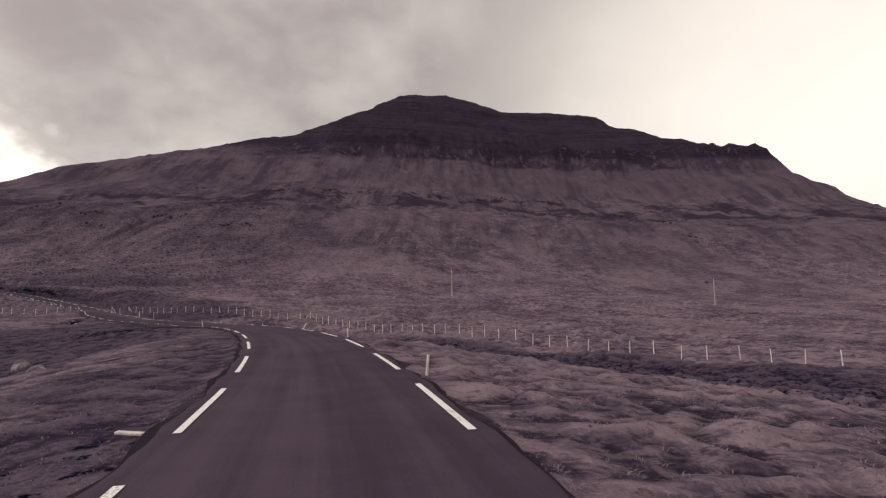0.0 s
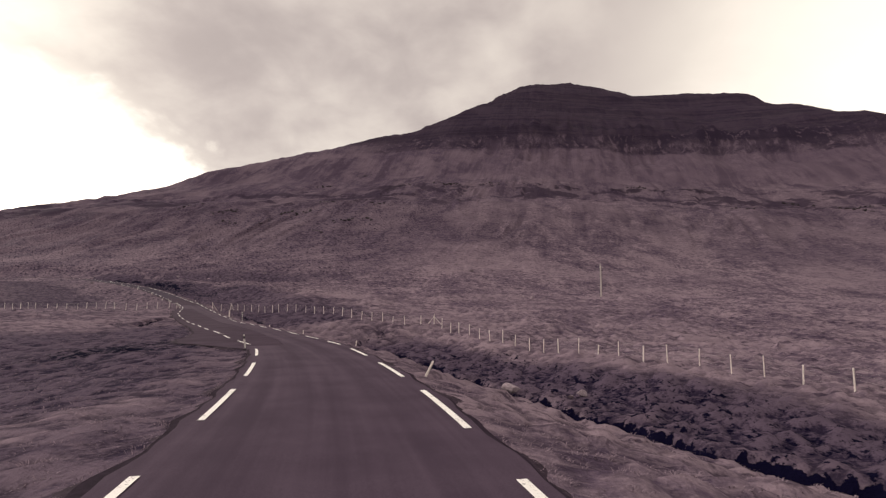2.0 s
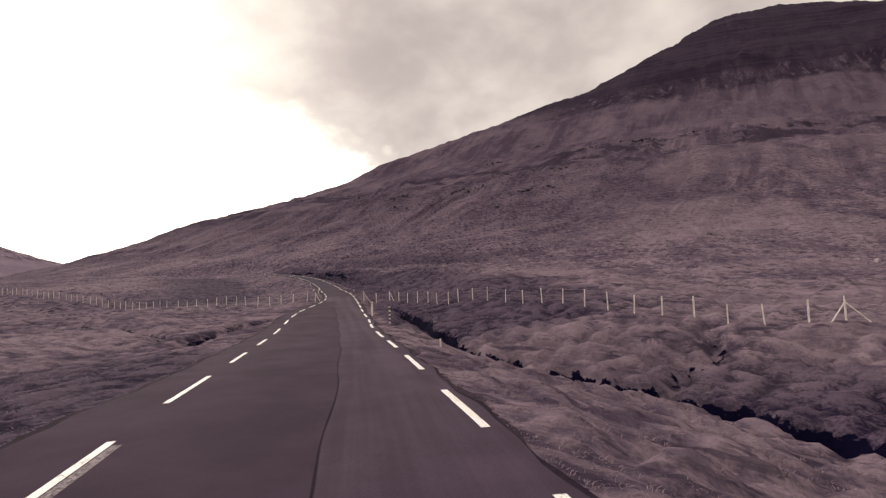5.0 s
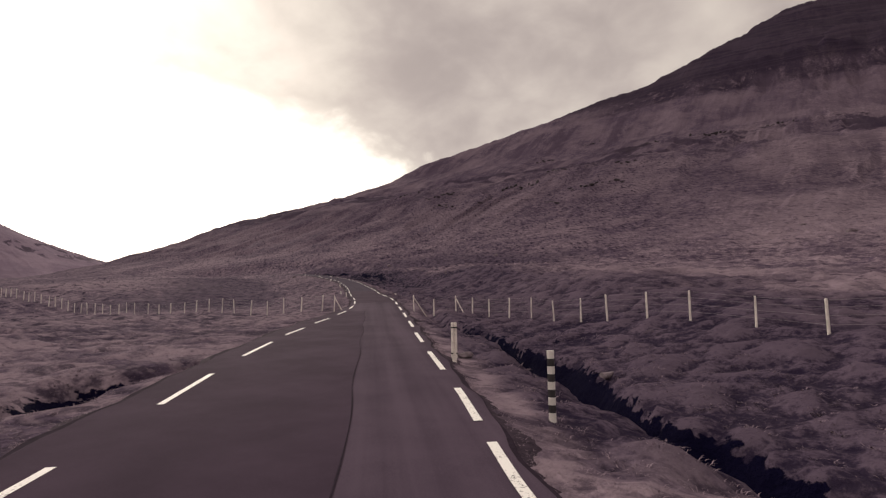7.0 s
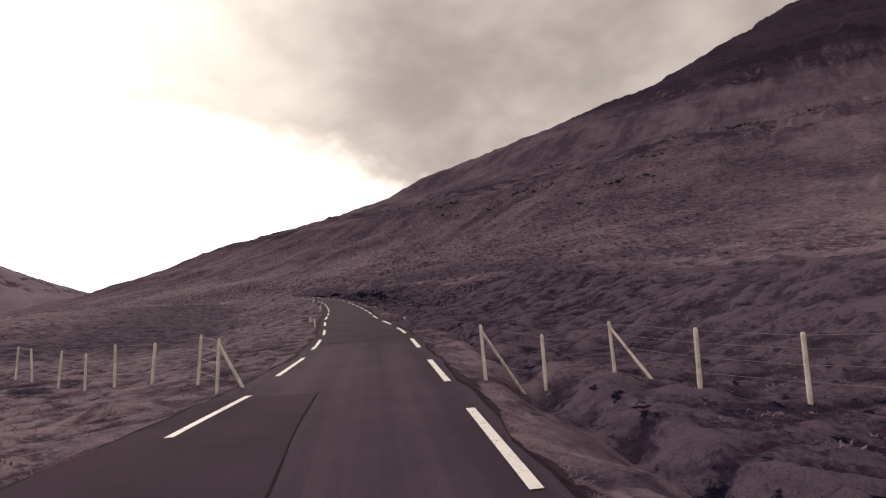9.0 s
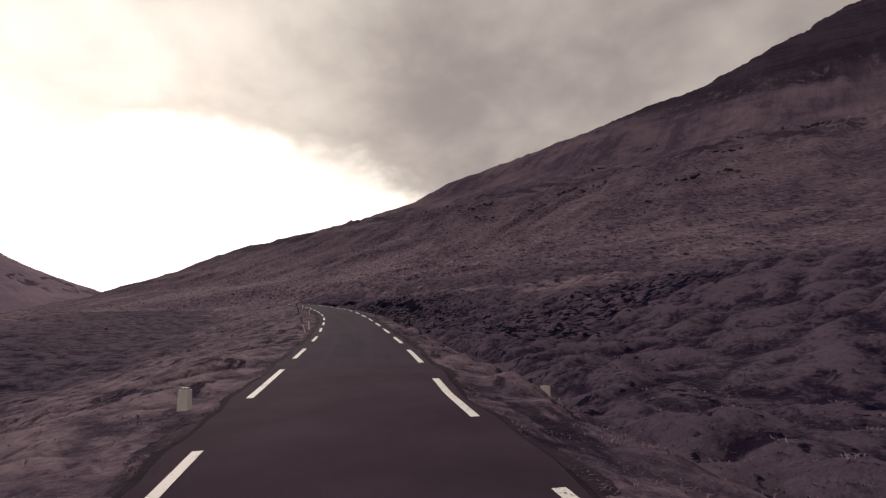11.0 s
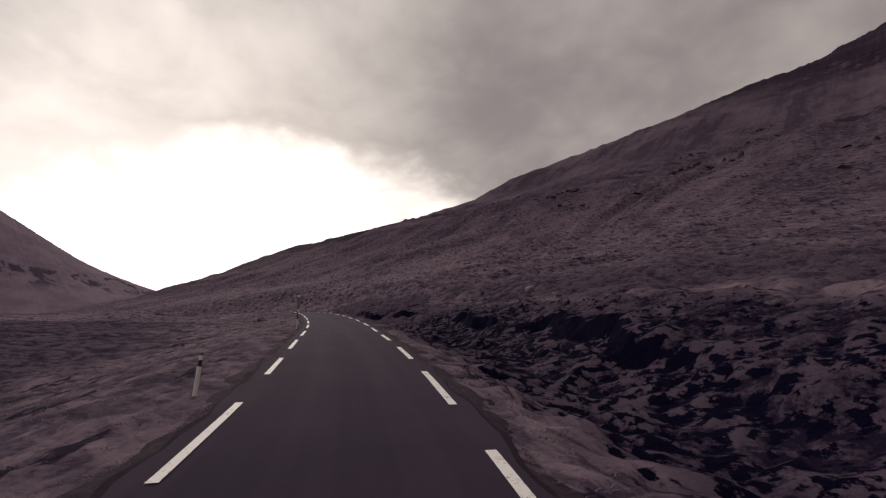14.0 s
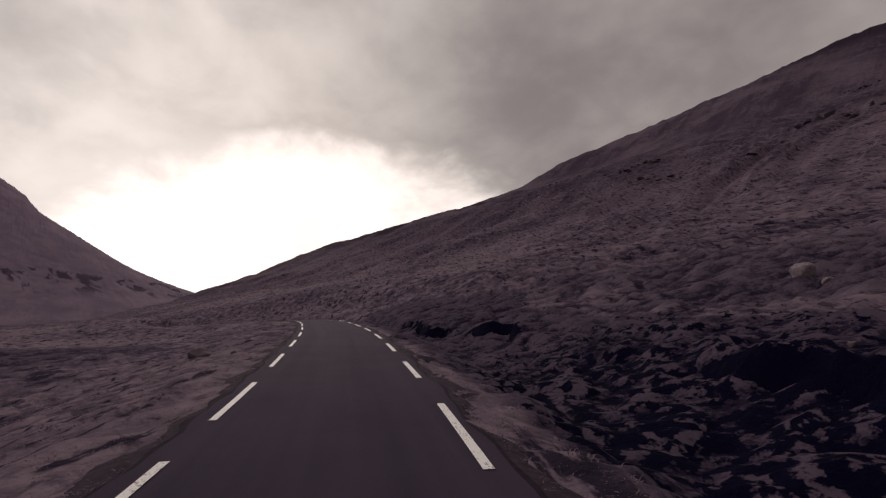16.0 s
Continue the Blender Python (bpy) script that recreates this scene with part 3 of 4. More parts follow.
    z = z - on * (1.15 * ch + 0.30 * (1 - vale) * np.exp(-((l - sl) / 1.5) ** 2))
    z = z - channels(s, l)[0]
    if detail:
        lump = np.where(l < 0, np.interp(s, [100, 140], [0.32, 0.24]), np.interp(s, [20, 45, 84, 95, 140, 160], [0.5, 0.75, 0.75, 0.55, 0.55, 0.65]))
        z = z + smooth(0.1, 1.6, d) * lump * (tussocks(x, y) - 0.26) * (1 - 0.7 * ch * on)
    return z


def height(x, y):
    return float(land(np.array([float(x)]), np.array([float(y)]))[0])


def grown(lo, hi, step, far_lo, far_hi, rate):
    a = list(np.arange(lo, hi, step))
    g, p = step, a[-1]
    while p < far_hi:
        g *= rate
        p += g
        a.append(p)
    g, p = step, lo
    b = []
    while p > far_lo:
        g *= rate
        p -= g
        b.append(p)
    return np.array(b[::-1] + a)


def link(name, me, mat, parent=None, label=""):
    ob = new(name, me)
    if mat:
        me.materials.append(mat)
    if parent:
        ob.parent = parent
    if label:
        ob["label"] = label
    return ob


def grid_mesh(name, V, ni, nj):
    """A sheet of ni by nj points."""
    me = bpy.data.meshes.new(name)
    idx = np.arange(ni * nj).reshape(ni, nj)
    q = np.stack([idx[:-1, :-1], idx[1:, :-1], idx[1:, 1:], idx[:-1, 1:]], -1).reshape(-1, 4)
    me.vertices.add(ni * nj)
    me.vertices.foreach_set("co", np.asarray(V, np.float32).ravel())
    me.loops.add(q.size)
    me.loops.foreach_set("vertex_index", q.astype(np.int32).ravel())
    me.polygons.add(len(q))
    me.polygons.foreach_set("loop_start", np.arange(0, q.size, 4, dtype=np.int32))
    me.polygons.foreach_set("use_smooth", np.ones(len(q), bool))
    me.update(calc_edges=True)
    return me


gx = grown(-160, 18, 0.28, -2600, 1500, 1.018)
gy = grown(-8, 178, 0.28, -1200, 1700, 1.018)
GX, GY = np.meshgrid(gx, gy, indexing="ij")
GZ = land(GX, GY)
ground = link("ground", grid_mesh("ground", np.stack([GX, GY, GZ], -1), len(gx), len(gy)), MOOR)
# bare peat: how far each place is worn down to it (the stream's sides, the cut bank, the hags above the ditch, the worn
# verge); shade in the channel, under the bank's overhang and on the left verge is painted in with it
px_, py_ = GX.ravel(), GY.ravel()
sel = np.flatnonzero((px_ > -175) & (px_ < 60) & (py_ > -20) & (py_ < 195))
fs, fl = along(px_[sel], py_[sel])
fsl, fw = stream_at(fs), stream_half(fs)
fd = fl - right_edge(fs)
fe = bank_edge(fs)
# the channel's shaded black, painted along with its peat sides
w_str = smooth(fw + 0.25, fw - 0.15, np.abs(fl - fsl)) * smooth(115, 109, fs) * np.interp(fs, [25, 29], [0.15, 1])
# bank peat, with the overhang's shadow painted into the same black
w_bnk = smooth(165, 180, fs) * smooth(240, 230, fs) * smooth(fe - 0.25, fe - 0.08, fd) * smooth(fe + 0.35, fe + 0.12, fd) * np.clip(0.25 + smooth(199.5, 201.5, fs) * smooth(210, 208, fs) + smooth(183, 187, fs) * smooth(197, 194.5, fs) + 0.8 * smooth(221, 223, fs) * smooth(227, 225, fs) + smooth(229, 231, fs), 0, 1)
w_hag = np.interp(fs, [158, 172, 182, 192, 205], [0.12, 0.22, 0.31, 0.34, 0.41]) * smooth(145, 168, fs) * smooth(226, 212, fs) * smooth(1.0, 2.4, fd) * smooth(17, 6, fd) + 0.17 * smooth(92, 104, fs) * smooth(12, 5, fd) * smooth(0.8, 2.2, fd) * smooth(222, 205, fs)
w_wet = 0.42 * smooth(150, 154, fs) * smooth(166, 160, fs) * smooth(4.5, 6, fl) * smooth(18, 12, fl)
w_far = 0.30 * smooth(6.5, 2.0, np.abs(fl - fsl - 4.5)) * smooth(80, 60, fs)
# first term: soft shade on the left verge near the start, painted in
w_lft = 0.25 * smooth(14, 6, fs) * smooth(2.4, 1.0, left_edge(fs) - fl) * (fl < 0) + 0.5 * smooth(4, 2, np.abs(fs - 57)) * smooth(9, 5, left_edge(fs) - fl) * (fl < 0)
peat_shade_map = np.zeros(len(px_), np.float32)
peat_shade_map[sel] = np.clip(np.maximum.reduce([1.7 * w_str, 1.6 * w_bnk, (fl > 0) * w_hag, (fl > 0) * w_far, w_wet, w_lft, channels(fs, fl)[1]]), 0, 2)
# darker heath: hollows left of the road, the far side of the stream, the wet ground above the ditch; on the right
# partly painted shade
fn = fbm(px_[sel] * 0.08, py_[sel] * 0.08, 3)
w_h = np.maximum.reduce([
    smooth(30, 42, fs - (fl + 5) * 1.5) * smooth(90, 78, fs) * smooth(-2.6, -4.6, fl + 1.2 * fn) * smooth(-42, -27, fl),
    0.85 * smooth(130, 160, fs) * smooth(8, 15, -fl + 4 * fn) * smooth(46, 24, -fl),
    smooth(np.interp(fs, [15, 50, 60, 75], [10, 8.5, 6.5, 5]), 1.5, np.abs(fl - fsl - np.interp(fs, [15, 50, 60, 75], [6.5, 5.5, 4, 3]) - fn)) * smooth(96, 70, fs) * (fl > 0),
    # above the ditch the weight is raised to paint in shade
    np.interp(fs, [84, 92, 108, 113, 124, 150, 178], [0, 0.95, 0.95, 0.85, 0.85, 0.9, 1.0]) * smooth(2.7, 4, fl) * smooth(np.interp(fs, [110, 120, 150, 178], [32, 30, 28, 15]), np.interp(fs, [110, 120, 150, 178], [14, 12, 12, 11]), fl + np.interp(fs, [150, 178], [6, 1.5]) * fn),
    # fall-off of light to the right, painted onto the slope
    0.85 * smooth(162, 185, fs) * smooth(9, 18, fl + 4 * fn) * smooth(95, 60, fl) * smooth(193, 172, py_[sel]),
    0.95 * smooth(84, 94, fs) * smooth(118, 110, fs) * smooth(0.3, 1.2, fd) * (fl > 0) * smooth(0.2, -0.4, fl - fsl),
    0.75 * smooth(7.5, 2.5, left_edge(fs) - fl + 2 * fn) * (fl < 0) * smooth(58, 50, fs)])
heath_shade_map = np.zeros(len(px_), np.float32)
heath_shade_map[sel] = np.clip(w_h, 0, 1)
tuft_map = np.zeros(len(px_), np.float32)
tuft_map[sel] = smooth(48, 14, np.where(fl > 0, fl, -1.4 * fl)) * np.clip(0.75 + 0.9 * fbm(px_[sel] * 0.06 + 8, py_[sel] * 0.06, 2), 0.1, 1)
# tussock height, which steers the painted crease shade
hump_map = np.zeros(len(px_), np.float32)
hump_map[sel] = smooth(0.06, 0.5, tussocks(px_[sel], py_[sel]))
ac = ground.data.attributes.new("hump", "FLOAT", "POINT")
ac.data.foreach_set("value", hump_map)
au = ground.data.attributes.new("tussock", "FLOAT", "POINT")
au.data.foreach_set("value", tuft_map)
ah = ground.data.attributes.new("heath_shade", "FLOAT", "POINT")
ah.data.foreach_set("value", heath_shade_map)
at = ground.data.attributes.new("peat", "FLOAT", "POINT")
at.data.foreach_set("value", peat_shade_map)
tagged(ground, "rough moorland of dead grass rising to a rocky mountain", "ground", kind="structure")


# ---- road ----
def ribbon(name, s, lefts, rights, up, mat, parent=None, cols=9, label="", crown=0.0):
    u = np.linspace(0, 1, cols)[None, :]
    L = lefts[:, None] * (1 - u) + rights[:, None] * u
    V = on_line(np.repeat(s[:, None], cols, 1), L, up)
    V[..., 2] += crown * (0.25 - (u - 0.5) ** 2)
    return link(name, grid_mesh(name, V, len(s), cols), mat, parent, label)


rs = np.arange(-38, 300, 0.5)
road = ribbon("road", rs, left_edge(rs), right_edge(rs), 0.0, ASPHALT, cols=13)
_u = (left_edge(rs)[:, None] + (right_edge(rs) - left_edge(rs))[:, None] * np.linspace(0, 1, 13)[None, :])
_lane = np.stack([_u, np.repeat(rs[:, None], 13, 1), 0 * _u], -1)
_at = road.data.attributes.new("lane", "FLOAT_VECTOR", "POINT")
_at.data.foreach_set("vector", _lane.astype(np.float32).ravel())
tagged(road, "narrow worn grey asphalt road with dashed edge lines", "road", kind="structure")
ps = np.arange(52.4, 119.2, 0.5)
seam = np.interp(ps, [52.4, 56, 60, 66, 100, 119], [-0.6, -0.4, -0.42, -0.53, -0.6, -0.63]) + 0.04 * np.sin(ps * 0.9)
ribbon("asphalt_patch", ps, left_edge(ps) + 0.02, seam, 0.006, ASPHALT_DARK, road, 7, "newer dark asphalt of a passing bay")
ribbon("asphalt_joint", ps, seam - 0.008, seam + 0.012 + 0.008 * np.sin(ps * 2.1), 0.009, TAR_SHADE, road, 3, "dark tarry joint between two layers of asphalt")
ps2 = np.arange(128, 147.7, 0.5)
ribbon("asphalt_patch", ps2, left_edge(ps2) + 0.02, right_edge(ps2) - 0.02, 0.006, ASPHALT_DARK, road, 7, "newer dark asphalt patch")


def dash(a, b, line, width):
    s = np.linspace(a, b, 9)
    c = line(s)
    o = ribbon("road_marking", s, c - width / 2, c + width / 2, 0.012, PAINT, road, 3)
    return o


R_DASH = [(-6.6, -3.2), (0, 3.5), (6.6, 10.6), (12.9, 17), (19.6, 23.7), (26.1, 30), (32.4, 36.2), (38.6, 42.4), (45.1, 48.8), (51.8, 54.8), (57.4, 60.6), (62.9, 65.7), (68, 70.7), (73.3, 76.2),
          (78.4, 81), (82.8, 86.1), (88.6, 91.2), (92.2, 94.5), (96.5, 98.1), (97.9, 99.5), (101.9, 105.2), (107.8, 111.1), (113.6, 116.7), (119, 122.2), (125.1, 128.2), (130.7, 133.9), (136.6, 139.7), (142.3, 145.5),
          (147.9, 151), (153.4, 156.5), (159, 162.2), (164.8, 167.6), (170.2, 172.9), (175.2, 178.4), (180.7, 184.1), (186.3, 189.5), (192.3, 195.7), (198.3, 201.7), (204.1, 207.5), (210.4, 213.5), (216.5, 219.8)]
L_DASH = [(-5, -1.3), (1.6, 5.4), (7.5, 11.2), (13.7, 17.7), (20.5, 24.4), (27.2, 30.9), (33.9, 37.4), (39.9, 43.6), (46.5, 50.2), (53.9, 57.4), (60.4, 63.2), (65.8, 68.8), (71.3, 74.5), (77, 79.6),
          (82.3, 85), (88, 91.2), (94.2, 97.1), (99.9, 103.3), (105.8, 108.7), (111.2, 114), (116.5, 119.1), (121.3, 124.5), (126.6, 130.1), (132.4, 135.4), (138.3, 141.4), (144.3, 147.6), (149.7, 152.5), (155.5, 158.3),
          (161.2, 164.2), (166.8, 169.7), (172.3, 175.5), (177.9, 181.3), (184.1, 186.9), (189.3, 192.9), (195.3, 199), (201.6, 205.1), (207.1, 210.7), (213.4, 216.8)]
R_DASH += [(222.6 + 6 * i, 225.9 + 6 * i) for i in range(6)]
L_DASH += [(219.6 + 6 * i, 222.9 + 6 * i) for i in range(6)]
for a, b in R_DASH:
    dash(a, b, right_line, 0.13)
for a, b in L_DASH:
    dash(a, b, left_line, 0.115)

ws = np.linspace(65.2, 68.6, 9)
ribbon("road_marking", ws, left_line(ws) + 0.07, left_line(ws) + 0.2, 0.008, PAINT_WORN, road, 3, "faded ghost of an older edge dash")

# ---- verge and stream ----
for side in (1, -1):
    vs = np.arange(-38, 290, 0.4)
    e = (right_edge(vs) if side > 0 else left_edge(vs))
    out = e + side * (np.interp(vs, [140, 160], [0.30, 0.46]) + 0.14 * np.sin(vs * 0.9 + side) + 0.10 * np.sin(vs * 2.7))
    a, b = (e - 0.06, out) if side > 0 else (out, e + 0.06)
    v = ribbon("verge", vs, a, b, -0.012, GRAVEL, road, 4, "dark gritty verge along the asphalt")
    co = np.empty(len(v.data.vertices) * 3)
    v.data.vertices.foreach_get("co", co)
    co = co.reshape(-1, 4, 3)
    fall = np.array([0, 0.01, 0.05, 0.14]) if side > 0 else np.array([0.14, 0.05, 0.01, 0])
    co[..., 2] -= fall[None, :] - 0.02 * perlin(co[..., 0] * 2, co[..., 1] * 2)
    v.data.vertices.foreach_set("co", co.ravel())

# crumbled edges, the shadow line at the asphalt's step painted in as dark strips
for side in (1, -1):
    es = np.arange(-20, 240, 0.25)
    e = right_edge(es) if side > 0 else left_edge(es)
    w = (0.03 + 0.15 * np.clip(0.35 + 1.3 * fbm(es * 0.35, es * 0 + 4.0 * side, 3), 0, 1)) * (1.0 if side < 0 else 0.6)
    a, b = (e - 0.02, e + w) if side > 0 else (e - w, e + 0.02)
    ribbon("edge_crumble_shade", es, a, b, -0.004, TAR_SHADE, road, 3, "dark crumbled edge of the asphalt with the step's shade painted in")

ss = np.arange(-20, 110, 0.5)
sl = stream_at(ss)
sp = on_line(ss, sl)
sz = land(sp[:, 0], sp[:, 1])
sz = np.minimum.reduce([np.roll(sz, k)[:] for k in (-2, -1, 0, 1, 2)]) + 0.22
V = np.stack([on_line(ss, sl + o) for o in (-0.55, -0.2, 0.2, 0.55)], 1)
V[..., 2] = sz[:, None]
stream = link("water", grid_mesh("water", V, len(ss), 4), WATER)
tagged(stream, "narrow dark stream in a peaty channel", "water", kind="structure")


FOAM, n = material("broken_water", 0.25, 0.4)
n.put(n.bsdf.inputs["Base Color"], n.mix(n.ramp(n.noise(n.coord, 2.6, 5, 0.65, 0.8), 0.50, 0.60), (0.012, 0.010, 0.016), (0.62, 0.58, 0.56)))
bump(n, n.noise(n.coord, 5.0, 3, 0.5), 0.4, 0.06)
burn = smooth_line(np.array([(99.9, -4.75, 0), (98.3, -6.4, 0), (94.5, -7.6, 0), (91.0, -8.2, 0)]), 0.3)
bs, bl = burn[:, 0], burn[:, 1]
bp = on_line(bs, bl)
bz = land(bp[:, 0], bp[:, 1]) + 0.16
B = np.stack([on_line(bs + o, bl + o * 0.9) for o in (-0.42, -0.15, 0.15, 0.42)], 1)
B[..., 2] = np.minimum.accumulate(bz)[:, None]
tagged(link("water", grid_mesh("water", B, len(bs), 4), FOAM), "small stream breaking white over stones", "water", kind="structure")


# ---- things ----
def part(name, bm, mat, parent, label=""):
    me = bpy.data.meshes.new(name)
    bm.to_mesh(me)
    bm.free()
    return link(name, me, mat, parent, label)


def post_mesh(bm, base, top, r0, r1, sides=8, round_top=True):
    """A tapered round post between two places."""
    base, top = Vector(base), Vector(top)
    ax = (top - base).normalized()
    q = Vector((0, 0, 1)).rotation_difference(ax)
    rings = []
    for f, r in ((0.0, r0), (0.5, (r0 + r1) / 2), (0.97, r1), (1.0, r1 * 0.7 if round_top else r1)):
        c = base.lerp(top, f)
        rings.append([bm.verts.new(c + q @ Vector((r * math.cos(a), r * math.sin(a), 0))) for a in (2 * math.pi * i / sides for i in range(sides))])
    for a, b in zip(rings, rings[1:]):
        for i in range(sides):
            bm.faces.new((a[i], a[(i + 1) % sides], b[(i + 1) % sides], b[i]))
    bm.faces.new(rings[0][::-1])
    bm.faces.new(rings[-1])


def empty(name, place, label, category, group=""):
    e = new(name)
    e.location = place
    return tagged(e, label, category, group)


rnd = random.Random(4)


def fence(name, posts, label, braces=()):
    """A post and wire fence along the given plan places (x, y, lean)."""
    ground_z = land(np.array([p[0] for p in posts], float), np.array([p[1] for p in posts], float))
    o = Vector((posts[0][0], posts[0][1], float(ground_z[0])))
    f = empty(name, o, label, "fence")
    tops = []
    for (x, y), z in zip(posts, ground_z):
        h = 1.12 + rnd.uniform(-0.08, 0.1)
        lean = Vector((rnd.gauss(0, 0.035), rnd.gauss(0, 0.035), 0))
        base, top = Vector((x, y, z - 0.25)) - o, Vector((x, y, z + h)) - o + lean
        bm = bmesh.new()
        r = rnd.uniform(0.031, 0.044)
        post_mesh(bm, base, top, r * 1.1, r)
        part("post", bm, WOOD, f)
        tops.append((base, top))
    for i, dx, dy in braces:
        base, top = tops[i]
        z = height(posts[i][0] + dx, posts[i][1] + dy)
        bm = bmesh.new()
        post_mesh(bm, Vector((posts[i][0] + dx, posts[i][1] + dy, z - 0.1)) - o, top - Vector((0, 0, 0.12)), 0.035, 0.03)
        part("brace", bm, WOOD, f)
    for lvl in (0.3, 0.55, 0.78, 0.98):
        bm = bmesh.new()
        for (b0, t0), (b1, t1) in zip(tops, tops[1:]):
            p0, p1 = b0.lerp(t0, (lvl * 1.12 + 0.25) / 1.4), b1.lerp(t1, (lvl * 1.12 + 0.25) / 1.4)
            post_mesh(bm, p0, p1, 0.004, 0.004, 4, False)
        part("wire", bm, WIRE, f)
    return f


def spaced(points, gap, jitter=0.2):
    """Places along a run of straight stretches."""
    out = [points[0]]
    for a, b in zip(points, points[1:]):
        d = math.dist(a, b)
        k = max(1, round(d / gap))
        for i in range(1, k + 1):
            u = i / k
            j = rnd.uniform(-jitter, jitter) / d if i < k else 0
            out.append((a[0] + (b[0] - a[0]) * (u + j), a[1] + (b[1] - a[1]) * (u + j)))
    return out


run_a = spaced([(78.0, -18.0), (40.0, 21.2), (4.6, 57.7), (-8.4, 71.1), (-22.6, 87.1)], 2.15)
fence("wire_fence", run_a, "weathered post and wire fence across the rough field", braces=[(len(run_a) - 1, 1.0, 0.2), (len(run_a) - 1, -0.7, -0.7)])
run_b = [(-22.6, 87.3), (-24.11, 86.39), (-25.91, 85.5), (-27.52, 85.61), (-29.13, 86.25), (-30.86, 86.94), (-32.53, 87.61), (-34.23, 88.29), (-35.97, 89.13), (-37.81, 90.14), (-39.75, 91.21), (-41.78, 92.33),
         (-43.77, 93.42), (-46.1, 94.7), (-47.9, 95.35), (-49.9, 96.2), (-51.5, 97.0), (-53.2, 97.65), (-55.2, 98.95), (-57.0, 99.6), (-59.0, 100.55), (-60.7, 101.2), (-62.5, 101.87), (-63.7, 100.9), (-64.35, 99.55)]
fence("wire_fence", run_b, "weathered post and wire fence ending at the roadside", braces=[(len(run_b) - 1, 0.4, 0.95), (len(run_b) - 3, 0.95, -0.3)])
run_c = [(-68.45, 96.05), (-70.55, 96.75), (-72.9, 96.75), (-74.73, 96.57), (-76.77, 96.52), (-78.96, 96.47), (-81.11, 96.35), (-82.93, 96.3), (-84.7, 96.11), (-86.51, 95.92), (-88.18, 95.73), (-90.32, 95.5), (-92.16, 95.3),
         (-93.99, 95.1), (-96.28, 94.85), (-97.72, 94.69), (-99.21, 94.53), (-100.74, 94.36), (-102.33, 94.18), (-103.87, 94.01), (-105.38, 93.82), (-106.71, 93.65), (-108.07, 93.47), (-109.48, 93.29)]
run_c += spaced([(-110.92, 93.1), (-150.0, 88.0), (-190.0, 85.0)], 1.55)
fence("wire_fence", run_c, "grey post and wire fence leading from the road over the moor", braces=[(0, 0.45, 0.4)])


def at_road(s, l, sink=0.0):
    p = on_line(np.array(s), np.array(l))
    return Vector((float(p[0]), float(p[1]), height(p[0], p[1]) - sink))


def marker_post(s, l, h, lean=(0, 0), label="short pale roadside marker post in the grass"):
    p = at_road(s, l)
    m = empty("marker_post", p, label, "marker post", "posts along the road")
    bm = bmesh.new()
    post_mesh(bm, (0, 0, -0.2), (lean[0], lean[1], h), 0.038, 0.034)
    part("post", bm, WOOD, m)
    return m


for s, l, h, lean in ((12.4, 2.5, 0.52, (0.06, 0.03)), (26.9, 2.6, 0.5, (0.0, 0.0)), (39.6, 2.75, 0.42, (0.28, 0.15)), (53.7, 3.45, 0.30, (0.08, 0.0)), (64.2, 2.5, 0.34, (0.0, 0.0)),
                      (82.6, 3.6, 0.48, (-0.02, 0.0)), (164.8, -2.85, 0.5, (-0.05, 0))):
    marker_post(s, l, h, lean)


def reflector_post(s, l, h, lean=(0, 0)):
    p = at_road(s, l)
    m = empty("delineator_post", p, "white plastic delineator post with a dark reflector band", "delineator post", "posts along the road")
    q = Vector((lean[0], lean[1], h))
    for name, a, b, mat, r in (("post", -0.2, 0.68, WHITE, 0.042), ("band", 0.68, 0.84, BLACK, 0.034), ("reflector", 0.84, 0.95, WHITE, 0.036), ("cap", 0.95, 1.0, BLACK, 0.034)):
        bm = bmesh.new()
        post_mesh(bm, q * a, q * b, r, r, 8, False)
        part(name, bm, mat, m)


reflector_post(51.2, -2.5, 0.74, (-0.12, 0.0))
reflector_post(138.6, -2.5, 0.7, (-0.2, 0.1))
reflector_post(182.6, -2.75, 0.72, (0.02, 0.06))


def striped_post(s, l, h):
    p = at_road(s, l)
    m = empty("striped_post", p, "black and white striped marker post by a culvert", "marker post", "posts along the road")
    k = 9
    for i in range(k):
        bm = bmesh.new()
        post_mesh(bm, (0, 0, h * i / k - (0.2 if i == 0 else 0)), (0, 0, h * (i + 1) / k), 0.06, 0.06, 8, False)
        part("stripe", bm, WHITE if i % 2 == 0 else BLACK, m)


striped_post(92.5, 2.5, 1.05)

# twin timber marker with steel bands beside the culvert
p = at_road(97.8, 1.84)
tm = empty("timber_marker", p, "pair of grey timber posts held by two dark steel bands", "marker post", "posts along the road")
for o in (-0.038, 0.038):
    bm = bmesh.new()
    post_mesh(bm, (o * 0.7, o * 0.75, 0.1), (o * 0.7, o * 0.75, 1.0), 0.038, 0.036, 10)
    part("post", bm, WOOD, tm)
bm = bmesh.new()
post_mesh(bm, (0.0, 0.0, -0.2), (0.0, 0.0, 0.3), 0.06, 0.06, 10)
part("stake", bm, WOOD, tm)
for z in (0.22, 0.87):
    bm = bmesh.new()
    bmesh.ops.create_cube(bm, size=1.0, matrix=Matrix.Translation((0, 0, z)) @ Matrix.Rotation(radians(47), 4, "Z") @ Matrix.Diagonal((0.18, 0.095, 0.03, 1)))
    bmesh.ops.bevel(bm, geom=bm.edges[:], offset=0.008, segments=1, affect="EDGES")
    part("band", bm, BLACK, tm)


